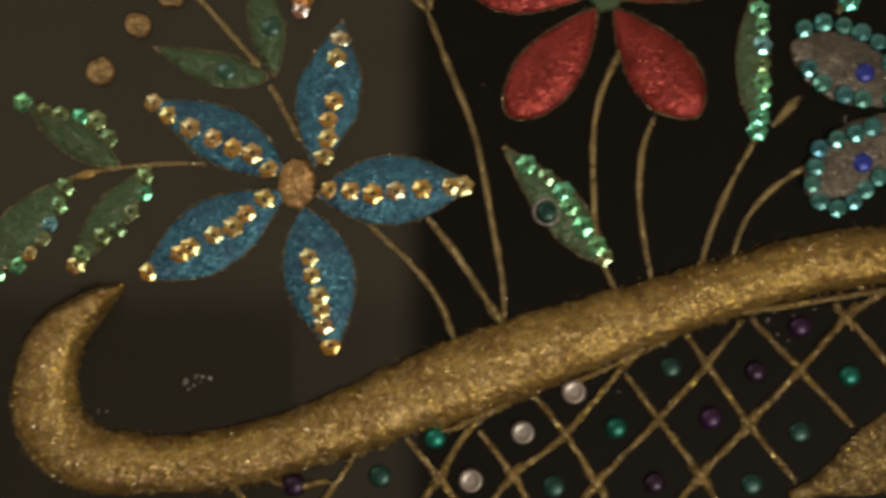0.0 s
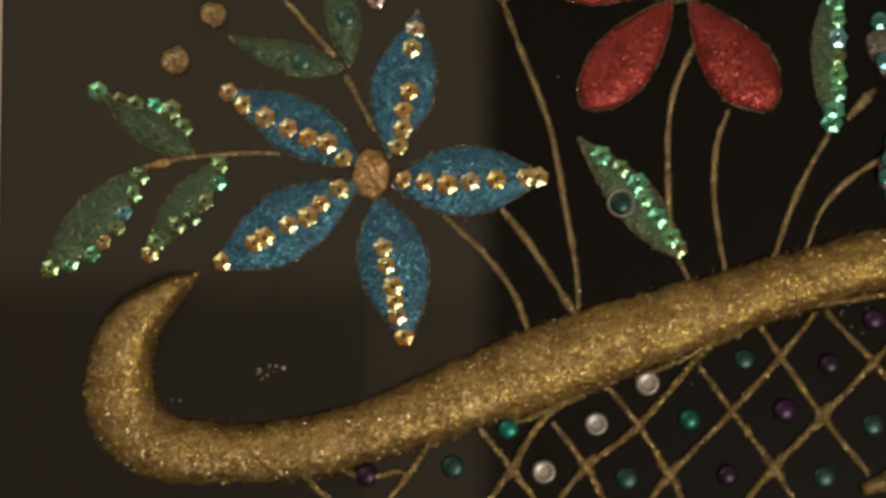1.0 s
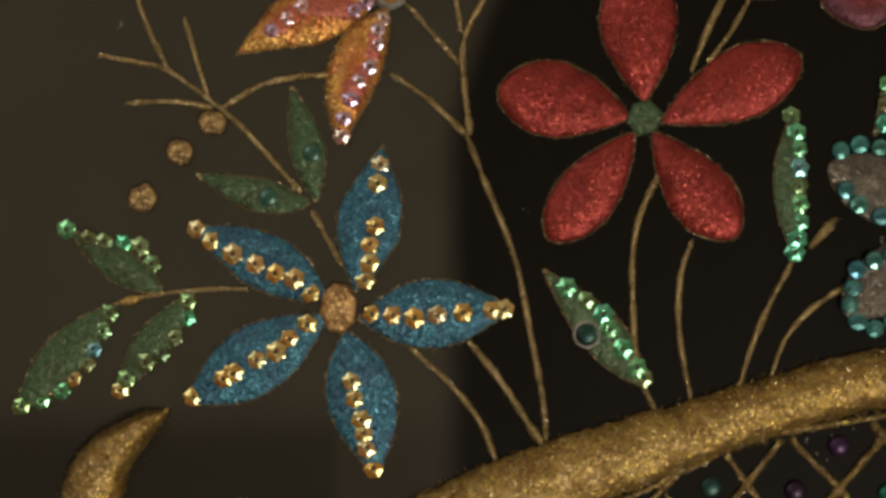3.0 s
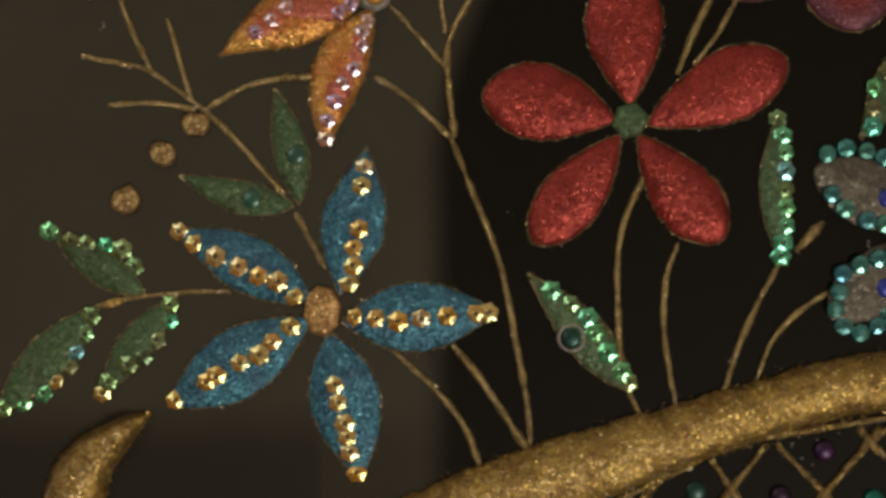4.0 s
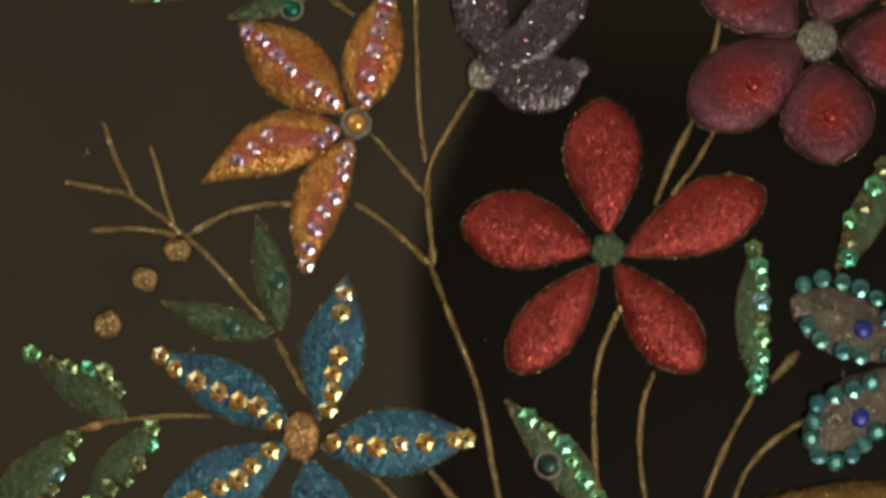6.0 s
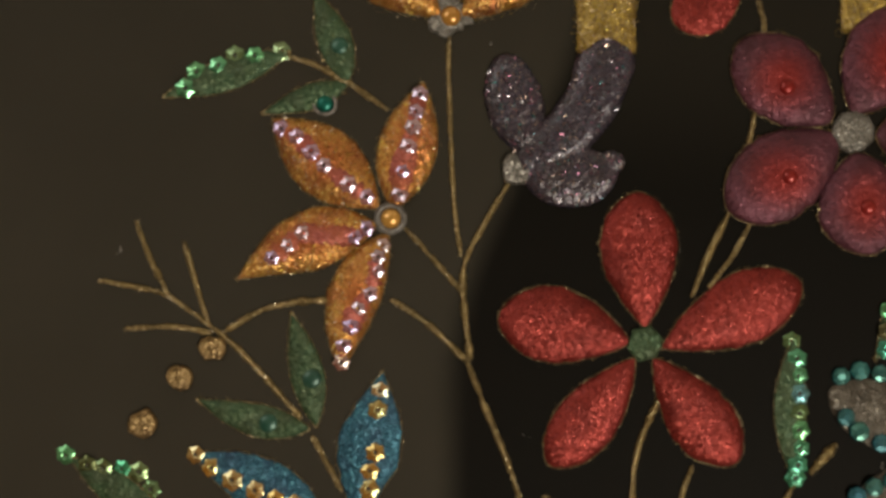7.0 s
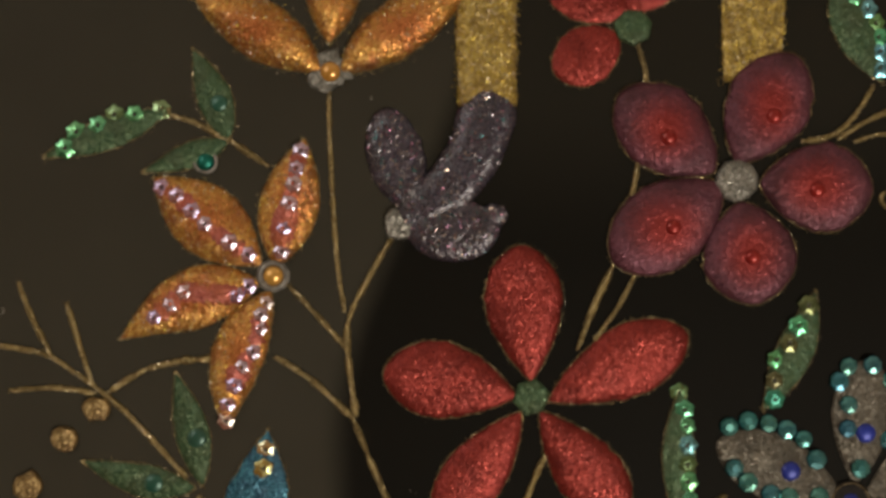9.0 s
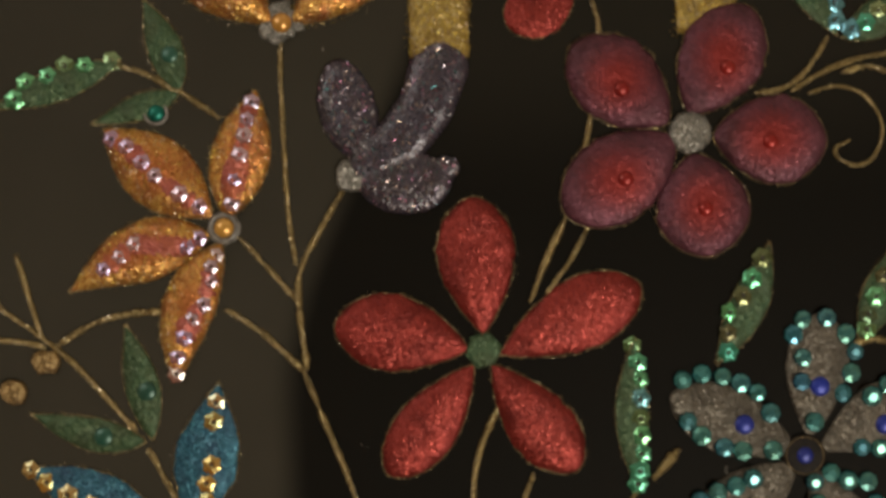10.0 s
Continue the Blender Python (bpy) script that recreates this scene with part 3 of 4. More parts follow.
def band_spots(points, h, count, seed, reach=1.02, flat=3.2):
    """Chance places on top of a band."""
    r, line, out = random.Random(seed), smooth_line(points, 6.0), []
    total = sum(p[2] for p in line)
    for i in range(1, len(line) - 1):
        p, d = line[i], line[i + 1] - line[i - 1]
        n = Vector((-d.y, d.x)).normalized()
        w = 0.5 * p[2]
        for k in range(int(count * p[2] / total + r.random())):
            t = r.uniform(-reach, reach)
            z = 3 + (h - 3) * max(0, 1 - abs(t) ** flat) * min(1, w / 20) if abs(t) < 1 else 0.4
            out.append((p[0] + n.x * t * w + r.uniform(-3, 3), p[1] + n.y * t * w + r.uniform(-3, 3), z))
    return out


def blade_spots(blade, count, seed, edge=0.0):
    r, out = random.Random(seed), []
    while len(out) < count:
        s, t = r.uniform(0.04, 0.96), r.uniform(-0.95, 0.95)
        if r.random() < blade.half(s) / (0.5 * blade.w) and abs(t) > edge * r.random():
            p = blade.point(s, t)
            out.append((p.x, p.y, blade.height(s, t)))
    return out


def scatter(name, spots, o, mat, parent, seed, label, low=2.5, high=7.5, wide=1.1):
    bm = bmesh.new()
    slivers(bm, spots, o, seed, low, high, wide)
    ob = new(name, mesh_of(name, bm, mat, False))
    ob.parent = parent
    return tagged(ob, label, kind="stuff")


def petal(parent, o, blade, mat, trim, name="petal", label="", wire=2.2):
    """A padded petal with its outline of laid glitter, as a part of its flower."""
    ob = part(name, blade.mesh(o), mat, parent, label)
    if trim:
        bm = bmesh.new()
        cord(bm, blade.outline(80), wire * 0.62, o, max(1.6, 0.7 * blade.rim), 6, 0.9, True)
        part("outline", bm, trim, ob)
        r, ring = random.Random(int(blade.seed * 1000)), blade.outline(90)
        spots = []
        for spread, share, z in ((1.6, 1.9, max(2.0, 0.85 * blade.rim)), (3.0, 0.4, 0.6)):
            for i in range(int(share * blade.along.length)):
                q = r.choice(ring)
                spots.append((q.x + r.gauss(0, spread), q.y + r.gauss(0, spread), z))
        scatter("stray_glitter", spots, o, PALE_SLIVERS, ob, int(blade.seed * 500), "stray pale slivers of glitter", 1.6, 4.2, 0.5)
    return ob


def stones(parent, o, blade, places, me, name, size=1.0, spread=0.08, lean=6.0, kinds="o"):
    """Sequins or beads on a blade; where me holds several kinds, kinds names them one after the other."""
    for i, (x, y) in enumerate(places):
        z = blade.top(x, y) if blade else 0.3
        mesh = me[kinds[i % len(kinds)]] if isinstance(me, dict) else me
        shared(name, mesh, parent, x - o[0], y - o[1], z - 0.8, rng.uniform(0, 360), size * (1 + rng.uniform(-spread, spread)), "", (rng.uniform(-lean, lean), rng.uniform(-lean, lean)))


# ---------------------------------------------------------------- wall, frame and board
def box(bm, x0, x1, y0, y1, z0, z1):
    vs = [bm.verts.new((x, y, z)) for x in (x0, x1) for y in (y0, y1) for z in (z0, z1)]
    for f in ((0, 1, 3, 2), (4, 6, 7, 5), (0, 4, 5, 1), (2, 3, 7, 6), (0, 2, 6, 4), (1, 5, 7, 3)):
        bm.faces.new([vs[i] for i in f])


def slab(name, size, mat, label, category):
    bm = bmesh.new()
    box(bm, *size)
    return tagged(new(name, mesh_of(name, bm, mat, False)), label, category, kind="structure")


slab("wall_north", (-2.2, 2.2, 0.020, 0.14, 0.0, 2.6), PLASTER, "cream plaster wall that the picture hangs on", "wall")
slab("wall_south", (-2.2, 2.2, -3.12, -3.0, 0.0, 2.6), PLASTER, "plain cream plaster wall", "wall")
slab("wall_west", (-2.32, -2.2, -3.12, 0.14, 0.0, 2.6), PLASTER, "plain cream plaster wall", "wall")
slab("wall_east", (2.2, 2.32, -3.12, 0.14, 0.0, 2.6), PLASTER, "plain cream plaster wall", "wall")
slab("floor", (-2.32, 2.32, -3.12, 0.14, -0.1, 0.0), FLOORING, "brown wooden floor", "floor")
slab("ceiling", (-2.32, 2.32, -3.12, 0.14, 2.6, 2.7), CEILING, "white painted ceiling", "ceiling")

LEFT, RIGHT, BOTTOM, TOP = -918 * U, 0.235, 1.28, 1.74
LEANING = 0.73            # the board hangs a little out of true, in degrees


def board():
    bm = bmesh.new()
    lean = math.tan(radians(LEANING))
    n = 14
    xs = [LEFT + (RIGHT - LEFT) * i / n for i in range(n + 1)]
    low, high = BOTTOM - HEIGHT, TOP - HEIGHT
    front = [[bm.verts.new((x + lean * z, 0.0, z)) for x in xs] for z in (low, 0.0, high)]
    back = [[bm.verts.new((x + lean * z, 0.006, z)) for x in xs] for z in (low, 0.0, high)]
    for a, b in zip(front, front[1:]):
        for j in range(n):
            bm.faces.new((a[j], a[j + 1], b[j + 1], b[j]))
    for a, b in zip(back, back[1:]):
        for j in range(n):
            bm.faces.new((a[j], b[j], b[j + 1], a[j + 1]))
    for j in range(n):
        bm.faces.new((front[0][j], back[0][j], back[0][j + 1], front[0][j + 1]))
        bm.faces.new((front[2][j], front[2][j + 1], back[2][j + 1], back[2][j]))
    for k in range(2):
        bm.faces.new((front[k][0], front[k + 1][0], back[k + 1][0], back[k][0]))
        bm.faces.new((front[k][n], back[k][n], back[k + 1][n], front[k + 1][n]))
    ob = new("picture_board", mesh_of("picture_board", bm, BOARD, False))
    ob.location = (0, 0, HEIGHT)
    return tagged(ob, "black lacquered board of the picture, reflected haze painted into its colour", "board", kind="structure")


board()


def moulding(name, ends, width):
    """One mitred length of the frame, with a rounded face; ends are its two inner corners, width its way outwards."""
    (ax, az), (bx, bz) = ends
    d = Vector((bx - ax, bz - az)).normalized()
    out = Vector((d.y, -d.x)) * width
    bm = bmesh.new()
    rows = []
    for p, sgn in (((ax, az), -1), ((bx, bz), 1)):
        row = []
        for t, y in ((0.0, 0.012), (0.0, -0.0015), (0.06, -0.003), (0.3, -0.006), (0.7, -0.007), (0.95, -0.004), (1.0, -0.001), (1.0, 0.019), (0.0, 0.019)):
            q = Vector(p) + out * t + d * (sgn * abs(width) * t)
            row.append(bm.verts.new((q.x, y, q.y)))
        rows.append(row)
    k = len(rows[0])
    for j in range(k):
        bm.faces.new((rows[0][j], rows[0][(j + 1) % k], rows[1][(j + 1) % k], rows[1][j]))
    bm.faces.new(rows[0])
    bm.faces.new(list(reversed(rows[1])))
    bmesh.ops.recalc_face_normals(bm, faces=bm.faces)
    return bm


frame_thing = new("picture_frame")
frame_thing.location = (0, 0, HEIGHT)
tagged(frame_thing, "cream painted wooden frame round the black board", "picture frame")
lean = math.tan(radians(LEANING))
corner = [(x + lean * z, z) for x, z in ((LEFT, BOTTOM - HEIGHT), (RIGHT, BOTTOM - HEIGHT), (RIGHT, TOP - HEIGHT), (LEFT, TOP - HEIGHT))]
for i in range(4):
    part("frame_side", moulding("frame_side", (corner[i], corner[(i + 1) % 4]), 0.028), MOULDING, frame_thing, "", False)


# ---------------------------------------------------------------- the blue flower
BF = (-259, 116)
flower = thing("blue_flower", "blue glitter flower with amber sequins and bronze centre", "flower", BF, "glitter flowers")
part("centre", lump(40, 9, 8, (0, 0), (0.86, 1.18), 2.0), COPPER, flower, "bronze glitter centre")
for blade, places in (
    (Blade((-228, 145), (-178, 403), 112, 0.48, 1.0, -2), [(-183, 369), (-187, 336), (-192, 261), (-202, 229), (-204, 196), (-211, 166)]),
    (Blade((-222, 96), (50, 113), 124, 0.47, 0.95, 0), [(-199, 104), (-162, 102), (-124, 97), (-83, 101), (-37, 106), (13, 109), (36, 111)]),
    (Blade((-246, 73), (-192, -185), 126, 0.45, 0.95, 3), [(-235, -14), (-230, -46), (-219, -84), (-215, -107), (-210, -134), (-199, -171)]),
    (Blade((-278, 103), (-530, -51), 122, 0.52, 0.85, 0), [(-315, 86), (-346, 61), (-370, 39), (-404, 24), (-446, 1), (-464, -9), (-519, -41)]),
    (Blade((-282, 135), (-516, 259), 100, 0.45, 0.9, -6), [(-512, 258), (-483, 236), (-446, 213), (-406, 195), (-371, 178), (-336, 168), (-309, 143)]),
):
    p = petal(flower, BF, blade, BLUE, DARK_GOLD, wire=1.7)
    stones(p, BF, blade, places, SEQUIN_AMBER, "sequin")


# ---------------------------------------------------------------- leaves
def leaf(at, tip, w, bend, places, label, m=0.5, size=1.0, wire=1.5, extra=None, k=0.95, amber=(), kinds="ot"):
    ob = thing("leaf", label, "leaf", at, "green leaves")
    blade = Blade(at, tip, w, m, k, bend, 8.0)
    b = petal(ob, at, blade, GREEN, DARK_GOLD, "blade", wire=wire)
    stones(b, at, blade, places, SEQUIN_GREEN, "sequin", size, kinds=kinds)
    stones(b, at, blade, amber, SEQUIN_AMBER, "amber_sequin", 0.9 * size)
    for kind, x, y, r, ring in extra or ():
        z = blade.top(x, y)
        shared("stone", DOMES[kind], b, x - at[0], y - at[1], z - 1.5, 0, r / 20, "smooth round dark stone")
        if ring:
            me = mesh_of("collar", collar(r * 1.22, 3.0, 20, z), GEL)
            shared("collar", me, b, x - at[0], y - at[1], 0, 0, 1, "thin ring of clear glue")
    return ob


SEQUINNED = "dark green glitter leaf edged with shiny green sequins"
STONED = "dull green glitter leaf with one round dark stone"
leaf((-574, 149), (-736, 257), 58, 5, [(-744, 258), (-704, 241), (-677, 235), (-644, 233), (-614, 227), (-593, 196)], SEQUINNED, 0.42, kinds="tdotoo")
leaf((-654, 127), (-837, -66), 74, -6, [(-669, 108), (-680, 76), (-697, 46), (-711, 21), (-756, -28), (-791, -48), (-826, -56)], SEQUINNED, kinds="oobotto", amber=[(-735, -6)])
leaf((-518, 141), (-653, -33), 60, -6, [(-529, 128), (-531, 98), (-553, 66), (-576, 36), (-604, 21), (-638, -7)], SEQUINNED, kinds="otodoo", amber=[(-649, -29)])
leaf((-297, 307), (-340, 508), 60, -4, [], STONED, 0.45, 1, 1.4, [("jade", *(-304, 392), 17, False)])
leaf((-310, 303), (-508, 356), 58, 9, [], STONED, 0.42, 1, 1.4, [("jade", *(-382, 314), 17, False)])
leaf((-340, 973), (-565, 895), 58, 0, [(-525, 909), (-505, 938), (-466, 949), (-437, 967), (-401, 966), (-354, 975)], SEQUINNED, 0.48, kinds="tttoto")
leaf((-237, 919), (-296, 1081), 62, -4, [], STONED, 0.42, 1, 1.4, [("jade", *(-251, 983), 15, False)])
leaf((-237, 915), (-390, 864), 46, 0, [], "dull green glitter leaf with a teal stone in a glue ring", 0.4, 1, 1.4, [("teal", *(-278, 881), 16, True)])
leaf((284, -25), (108, 179), 76, -4, [(148, 149), (181, 125), (213, 101), (223, 73), (246, 39), (271, 6), (283, -14)], "green leaf with sequins and a stone in a glue ring", 0.42, 1.05, 3.0, [("dark", *(183, 66), 19, True)], kinds="totttto")
leaf((556, 199), (555, 461), 58, 8, [(551, 452), (559, 422), (561, 392), (562, 359), (562, 325), (561, 295), (562, 262), (559, 232), (555, 209)], "narrow upright green leaf lined with green sequins", 0.5, 1.02, kinds="ottbotttt")
leaf((699, 418), (797, 626), 66, -10, [(783, 601), (764, 566), (747, 536), (724, 507), (719, 470), (719, 437)], SEQUINNED, 0.5, kinds="dtdodt")
leaf((950, 449), (1012, 613), 66, -8, [(995, 565), (980, 529), (966, 499), (963, 473)], SEQUINNED, 0.5, kinds="dtdo")
leaf((924, 992), (845, 1199), 80, 8, [(875, 1149), (899, 1123), (914, 1098), (918, 1073), (920, 1048), (920, 1018)], SEQUINNED, 0.5, kinds="tbotbb")
leaf((934, 987), (1085, 1080), 70, -6, [(949, 1001), (974, 1012), (996, 1032)], SEQUINNED, 0.45, kinds="bto")


# ---------------------------------------------------------------- stems and twigs
def line_spots(line, radius, seed, share=5.5):
    r, out = random.Random(seed), []
    for p in smooth_line(line, 4.0):
        for i in range(int(share + r.random())):
            far, turn = radius * r.uniform(0.0, 1.0), r.uniform(0, 2 * math.pi)
            out.append((p[0] + far * math.cos(turn), p[1] + far * math.sin(turn), 0.8 + 0.75 * math.sqrt(max(0.0, radius * radius - far * far))))
    return out


def stem(lines, label, radius=6.0, name="stem"):
    at = tuple(lines[0][0])
    bm = bmesh.new()
    spots = []
    for line in lines:
        cord(bm, line, radius * 0.90, at, 1.0, 9, 0.6, step=5.0)
        spots += line_spots(line, radius * 0.95, int(at[0] * 7 + at[1]) & 1023)
    ob = solid(name, bm, STEM_GOLD, label, "stem", at, "gold stems")
    scatter("loose_glitter", spots, at, PALE_SLIVERS, ob, 41, "pale gold slivers of glitter", 2.0, 5.0, 0.65)
    return ob


STEM = "thin gold glitter stem on the black board"
stem([[(-56, 1005), (-57, 913), (-50, 712), (-38, 611)]], STEM, 5.0)
stem([[(52, 743), (5, 666), (-32, 591), (-32, 511), (-22, 424)]], STEM, 6.0)
stem([[(-136, 658), (-86, 602), (-32, 539)]], STEM, 6.0)
stem([[(-162, 532), (-97, 487), (-28, 421)]], STEM, 6.5)
stem([[(-28, 421), (1, 345), (56, 201), (84, 61), (104, -49), (109, -127)]], "long gold glitter stem rising from the basket", 6.5)
stem([[(-132, 43), (-64, -19), (-9, -89), (19, -157)]], STEM, 6.0)
stem([[(-29, 56), (16, 1), (66, -74), (102, -131)]], STEM, 7.5)
stem([[(312, 349), (278, 271), (266, 201), (266, 111), (270, 21), (278, -14)]], STEM, 6.0)
stem([[(276, -11), (288, -37), (304, -71)]], STEM, 6.0)
stem([[(372, 231), (352, 171), (347, 91), (356, 11), (368, -54)]], STEM, 5.5)
stem([[(554, 198), (516, 129), (481, 51), (452, -37)]], STEM, 6.0)
stem([[(630, 269), (608, 245), (582, 217)]], "short thick dash of gold glitter", 8.5)
stem([[(646, 149), (586, 109), (538, 56), (512, -9)]], STEM, 5.5)
stem([[(-422, 150), (-484, 151), (-569, 144), (-649, 129)]], STEM, 4.5)
solid("bud", Blade((-608, 138), (-652, 125), 17, 0.5, 0.7, 0, 7).mesh((-629, 132)), GOLD, "small gold glitter bud on a stem", "bud", (-629, 132))
stem([[(-252, 191), (-279, 241), (-304, 289)]], STEM, 6.5)
stem([[(-324, 322), (-360, 362), (-399, 407), (-437, 447), (-477, 482)]], STEM, 6.5)
stem([[(-477, 482), (-560, 541), (-613, 556), (-682, 569)], [(-560, 545), (-590, 606), (-615, 672)], [(-487, 488), (-508, 557), (-530, 635)], [(-481, 474), (-549, 486), (-635, 483)]], "branching gold glitter twig", 5.5, "twig")
stem([[(-459, 476), (-398, 512), (-338, 527), (-268, 532)]], STEM, 6.5)
stem([[(-342, 964), (-294, 950), (-247, 921)]], STEM, 5.5)
stem([[(-240, 921), (-206, 897), (-166, 869)]], STEM, 6.0)
stem([[(492, 1069), (503, 1027), (506, 995)]], STEM, 6.0)
stem([[(488, 864), (481, 824), (473, 799)]], STEM, 6.0)
stem([[(442, 684), (407, 615), (373, 533)]], STEM, 6.0)
stem([[(479, 663), (441, 598), (403, 549)]], STEM, 5.5)
stem([[(778, 891), (834, 902), (873, 935), (908, 988)]], STEM, 5.5)
stem([[(842, 894), (902, 929), (963, 949), (1043, 961)], [(932, 926), (982, 934), (1041, 911)]], "thin curving gold glitter tendril", 6.0, "tendril")
stem([[(871, 889), (922, 901), (971, 883), (1000, 832), (988, 781), (956, 761), (923, 773), (918, 792), (943, 805)]], "gold glitter tendril curling into a spiral", 4.0, "tendril")
stem([[(930, 440), (971, 454), (1030, 445)]], STEM, 6.0)

for x, y, r in ((*(-481, 448), 24), (*(-539, 396), 24), (*(-604, 314), 26)):
    solid("berry", lump(r, 10, 11, (0, 0), (1, 1), x * 0.1, 0.34), BRONZE, "bronze glitter berry dot", "berry", (x, y), "bronze berries")


# ---------------------------------------------------------------- the orange flowers
OF = (-163, 676)
flower = thing("orange_flower", "orange and pink glitter flower with pearly sequins", "flower", OF, "glitter flowers")
for blade, places in (
    (Blade((-157, 693), (-102, 917), 106, 0.46, 0.85, 1, 20, flat=2.8), [(-108, 895), (-116, 863), (-121, 837), (-129, 803), (-142, 758), (-145, 718)]),
    (Blade((-183, 695), (-370, 854), 124, 0.5, 0.85, 0, 20, flat=2.8), [(-354, 836), (-326, 820), (-301, 795), (-279, 770), (-235, 736), (-205, 714)]),
    (Blade((-188, 665), (-436, 570), 106, 0.42, 1.0, -17, 20, flat=2.8), [(-206, 658), (-226, 644), (-316, 650), (-342, 630), (-372, 607)]),
    (Blade((-168, 649), (-253, 409), 94, 0.47, 0.8, -20, 20, flat=2.8), [(-176, 628), (-184, 608), (-187, 583), (-200, 543), (-220, 516), (-233, 485), (-246, 453), (-251, 421)]),
):
    p = petal(flower, OF, blade, ORANGE, DARK_GOLD, wire=1.6)
    line = [Vector((q[0], q[1])) for q in places]
    bm = bmesh.new()
    path = smooth_line(line, 9.0)
    cord(bm, path, 18.0, OF, 0.0, 10, 0.5, False, None, 0.2, 1000.0)
    for v in bm.verts:
        v.co.z = v.co.z + U * (blade.top(v.co.x / U + OF[0], v.co.y / U + OF[1]) - 2.4) if v.co.z > -0.5 * U else v.co.z
    part("streak", bm, PINK, p, "pink glitter streak")
    scatter("loose_glitter", blade_spots(blade, 360, 5, 1.2), OF, GOLD_SLIVERS, p, int(blade.seed * 77), "gold slivers of glitter", 2.5, 7.5, 0.8)
    stones(p, OF, blade, places, SEQUIN_PALE, "sequin", 0.98)
part("pad", lump(30, 7, 12, (0, 0), (1, 1), 5.0), GEL, flower, "clear glue pad")
shared("stone", DOMES["amber"], flower, 1, 0, 6, 0, 0.92, "round amber stone")
part("collar", collar(23, 4, 20, 8), GEL, flower, "ring of clear glue")

TF = (-55, 1034)
flower = thing("orange_bloom", "orange glitter bloom with three petals and amber stone", "flower", TF, "glitter flowers")
for blade in (Blade((-65, 1033), (-292, 1174), 104, 0.50, 0.85, -9, 27, flat=2.9), Blade((-39, 1032), (198, 1177), 100, 0.48, 0.85, 9, 27, flat=2.9), Blade((-54, 1087), (-30, 1348), 112, 0.48, 0.8, 0, 27, flat=2.9)):
    p = petal(flower, TF, blade, ORANGE, DARK_GOLD, wire=1.6)
    scatter("loose_glitter", blade_spots(blade, 460, 5, 1.0), TF, GOLD_SLIVERS, p, int(blade.seed * 77), "gold slivers of glitter", 2.5, 7.5, 0.8)
    fuzz, ring = random.Random(int(blade.seed * 31)), blade.outline(60)
    spots = [(q.x + fuzz.gauss(0, 6.5), q.y + fuzz.gauss(0, 6.5), 0.7) for q in (fuzz.choice(ring) for i in range(170))]
    scatter("loose_glitter", spots, TF, GOLD_SLIVERS, p, int(blade.seed * 13), "stray gold slivers of glitter", 2.0, 6.0, 0.6)
part("pad", lump(38, 8, 24, (0, 0), (1.08, 0.95), 3.0, 0.6), BRIGHT_SILVER, flower, "clear glue pad with silver glitter")
shared("stone", DOMES["amber"], flower, 2, 0, 7, 0, 0.92, "round amber stone")


# ---------------------------------------------------------------- the violet buds
VB = (63, 762)
flower = thing("violet_buds", "dark violet sparkling buds on a silver knob", "flower", VB, "glitter flowers")
for blade in (Blade((82, 789), (42, 968), 104, 0.52, 0.5, 2, 16, flat=4.0), Blade((71, 762), (241, 758), 112, 0.52, 0.5, -12, 16, 6, flat=4.0), Blade((201, 769), (255, 774), 46, 0.5, 0.5, 0, 13)):
    b = petal(flower, VB, blade, VIOLET, None, "bud")
    scatter("loose_glitter", blade_spots(blade, int(blade.along.length * 1.8), 3), VB, RAINBOW_SLIVERS, b, int(blade.seed * 99), "coloured slivers of glitter", 3.0, 12.0, 0.8)
POST_BUD = [(*(226, 991), 34), (*(225, 979), 74), (*(224, 961), 99), (*(217, 938), 104), (*(200, 888), 100), (*(159, 832), 92), (*(108, 795), 80), (*(68, 774), 40)]
bm = band(POST_BUD, 17, VB, flat=5.0)
b = part("bud", bm, VIOLET, flower, "long violet bud meeting the gold post")
scatter("loose_glitter", band_spots(POST_BUD, 17, 480, 6, 0.95, 5.0), VB, RAINBOW_SLIVERS, b, 12, "coloured slivers of glitter", 3.0, 12.0, 0.8)
part("knob", lump(29, 13, 10, (0, 0), (1, 1), 9.0, 0.2), BRIGHT_SILVER, flower, "rough silver glitter knob")


# ---------------------------------------------------------------- the red buds
RB = (479, 1099)
flower = thing("red_buds", "bright red glitter buds with a green calyx", "flower", RB, "glitter flowers")
for blade in (Blade((456, 1090), (342, 1024), 104, 0.52, 0.5, 4), Blade((477, 1125), (329, 1196), 100, 0.55, 0.55, 0), Blade((477, 1125), (592, 1275), 108, 0.55, 0.6, 0)):
    petal(flower, RB, blade, RED, DARK_GOLD, "bud", wire=1.8)
part("calyx", lump(35, 9, 7, (6, 2), (1.0, 0.95), 1.0, 0.12), GREEN, flower, "green glitter calyx")


# ---------------------------------------------------------------- the plum flower
PF = (661, 825)
flower = thing("plum_flower", "plum glitter flower with crimson hearts and silver centre", "flower", PF, "glitter flowers")
for a, b, w, heart in (
    ((623, 842), (457, 984), 143, (540, 903)), ((661, 858), (770, 1045), 143, (726, 936)),
    ((702, 819), (901, 802), 151, (798, 805)), ((666, 788), (693, 606), 158, (682, 690)),
    ((635, 817), (438, 686), 147, (544, 745)),
):
    blade = Blade(a, b, 1.05 * w, 0.56, 0.55, 0, 20, 5, flat=3.6)
    p = petal(flower, PF, blade, PLUM, DARK_GOLD, wire=2.2)
    shared("stone", DOMES["ruby"], p, heart[0] - PF[0], heart[1] - PF[1], 18.5, 0, 1.0, "round ruby stone")
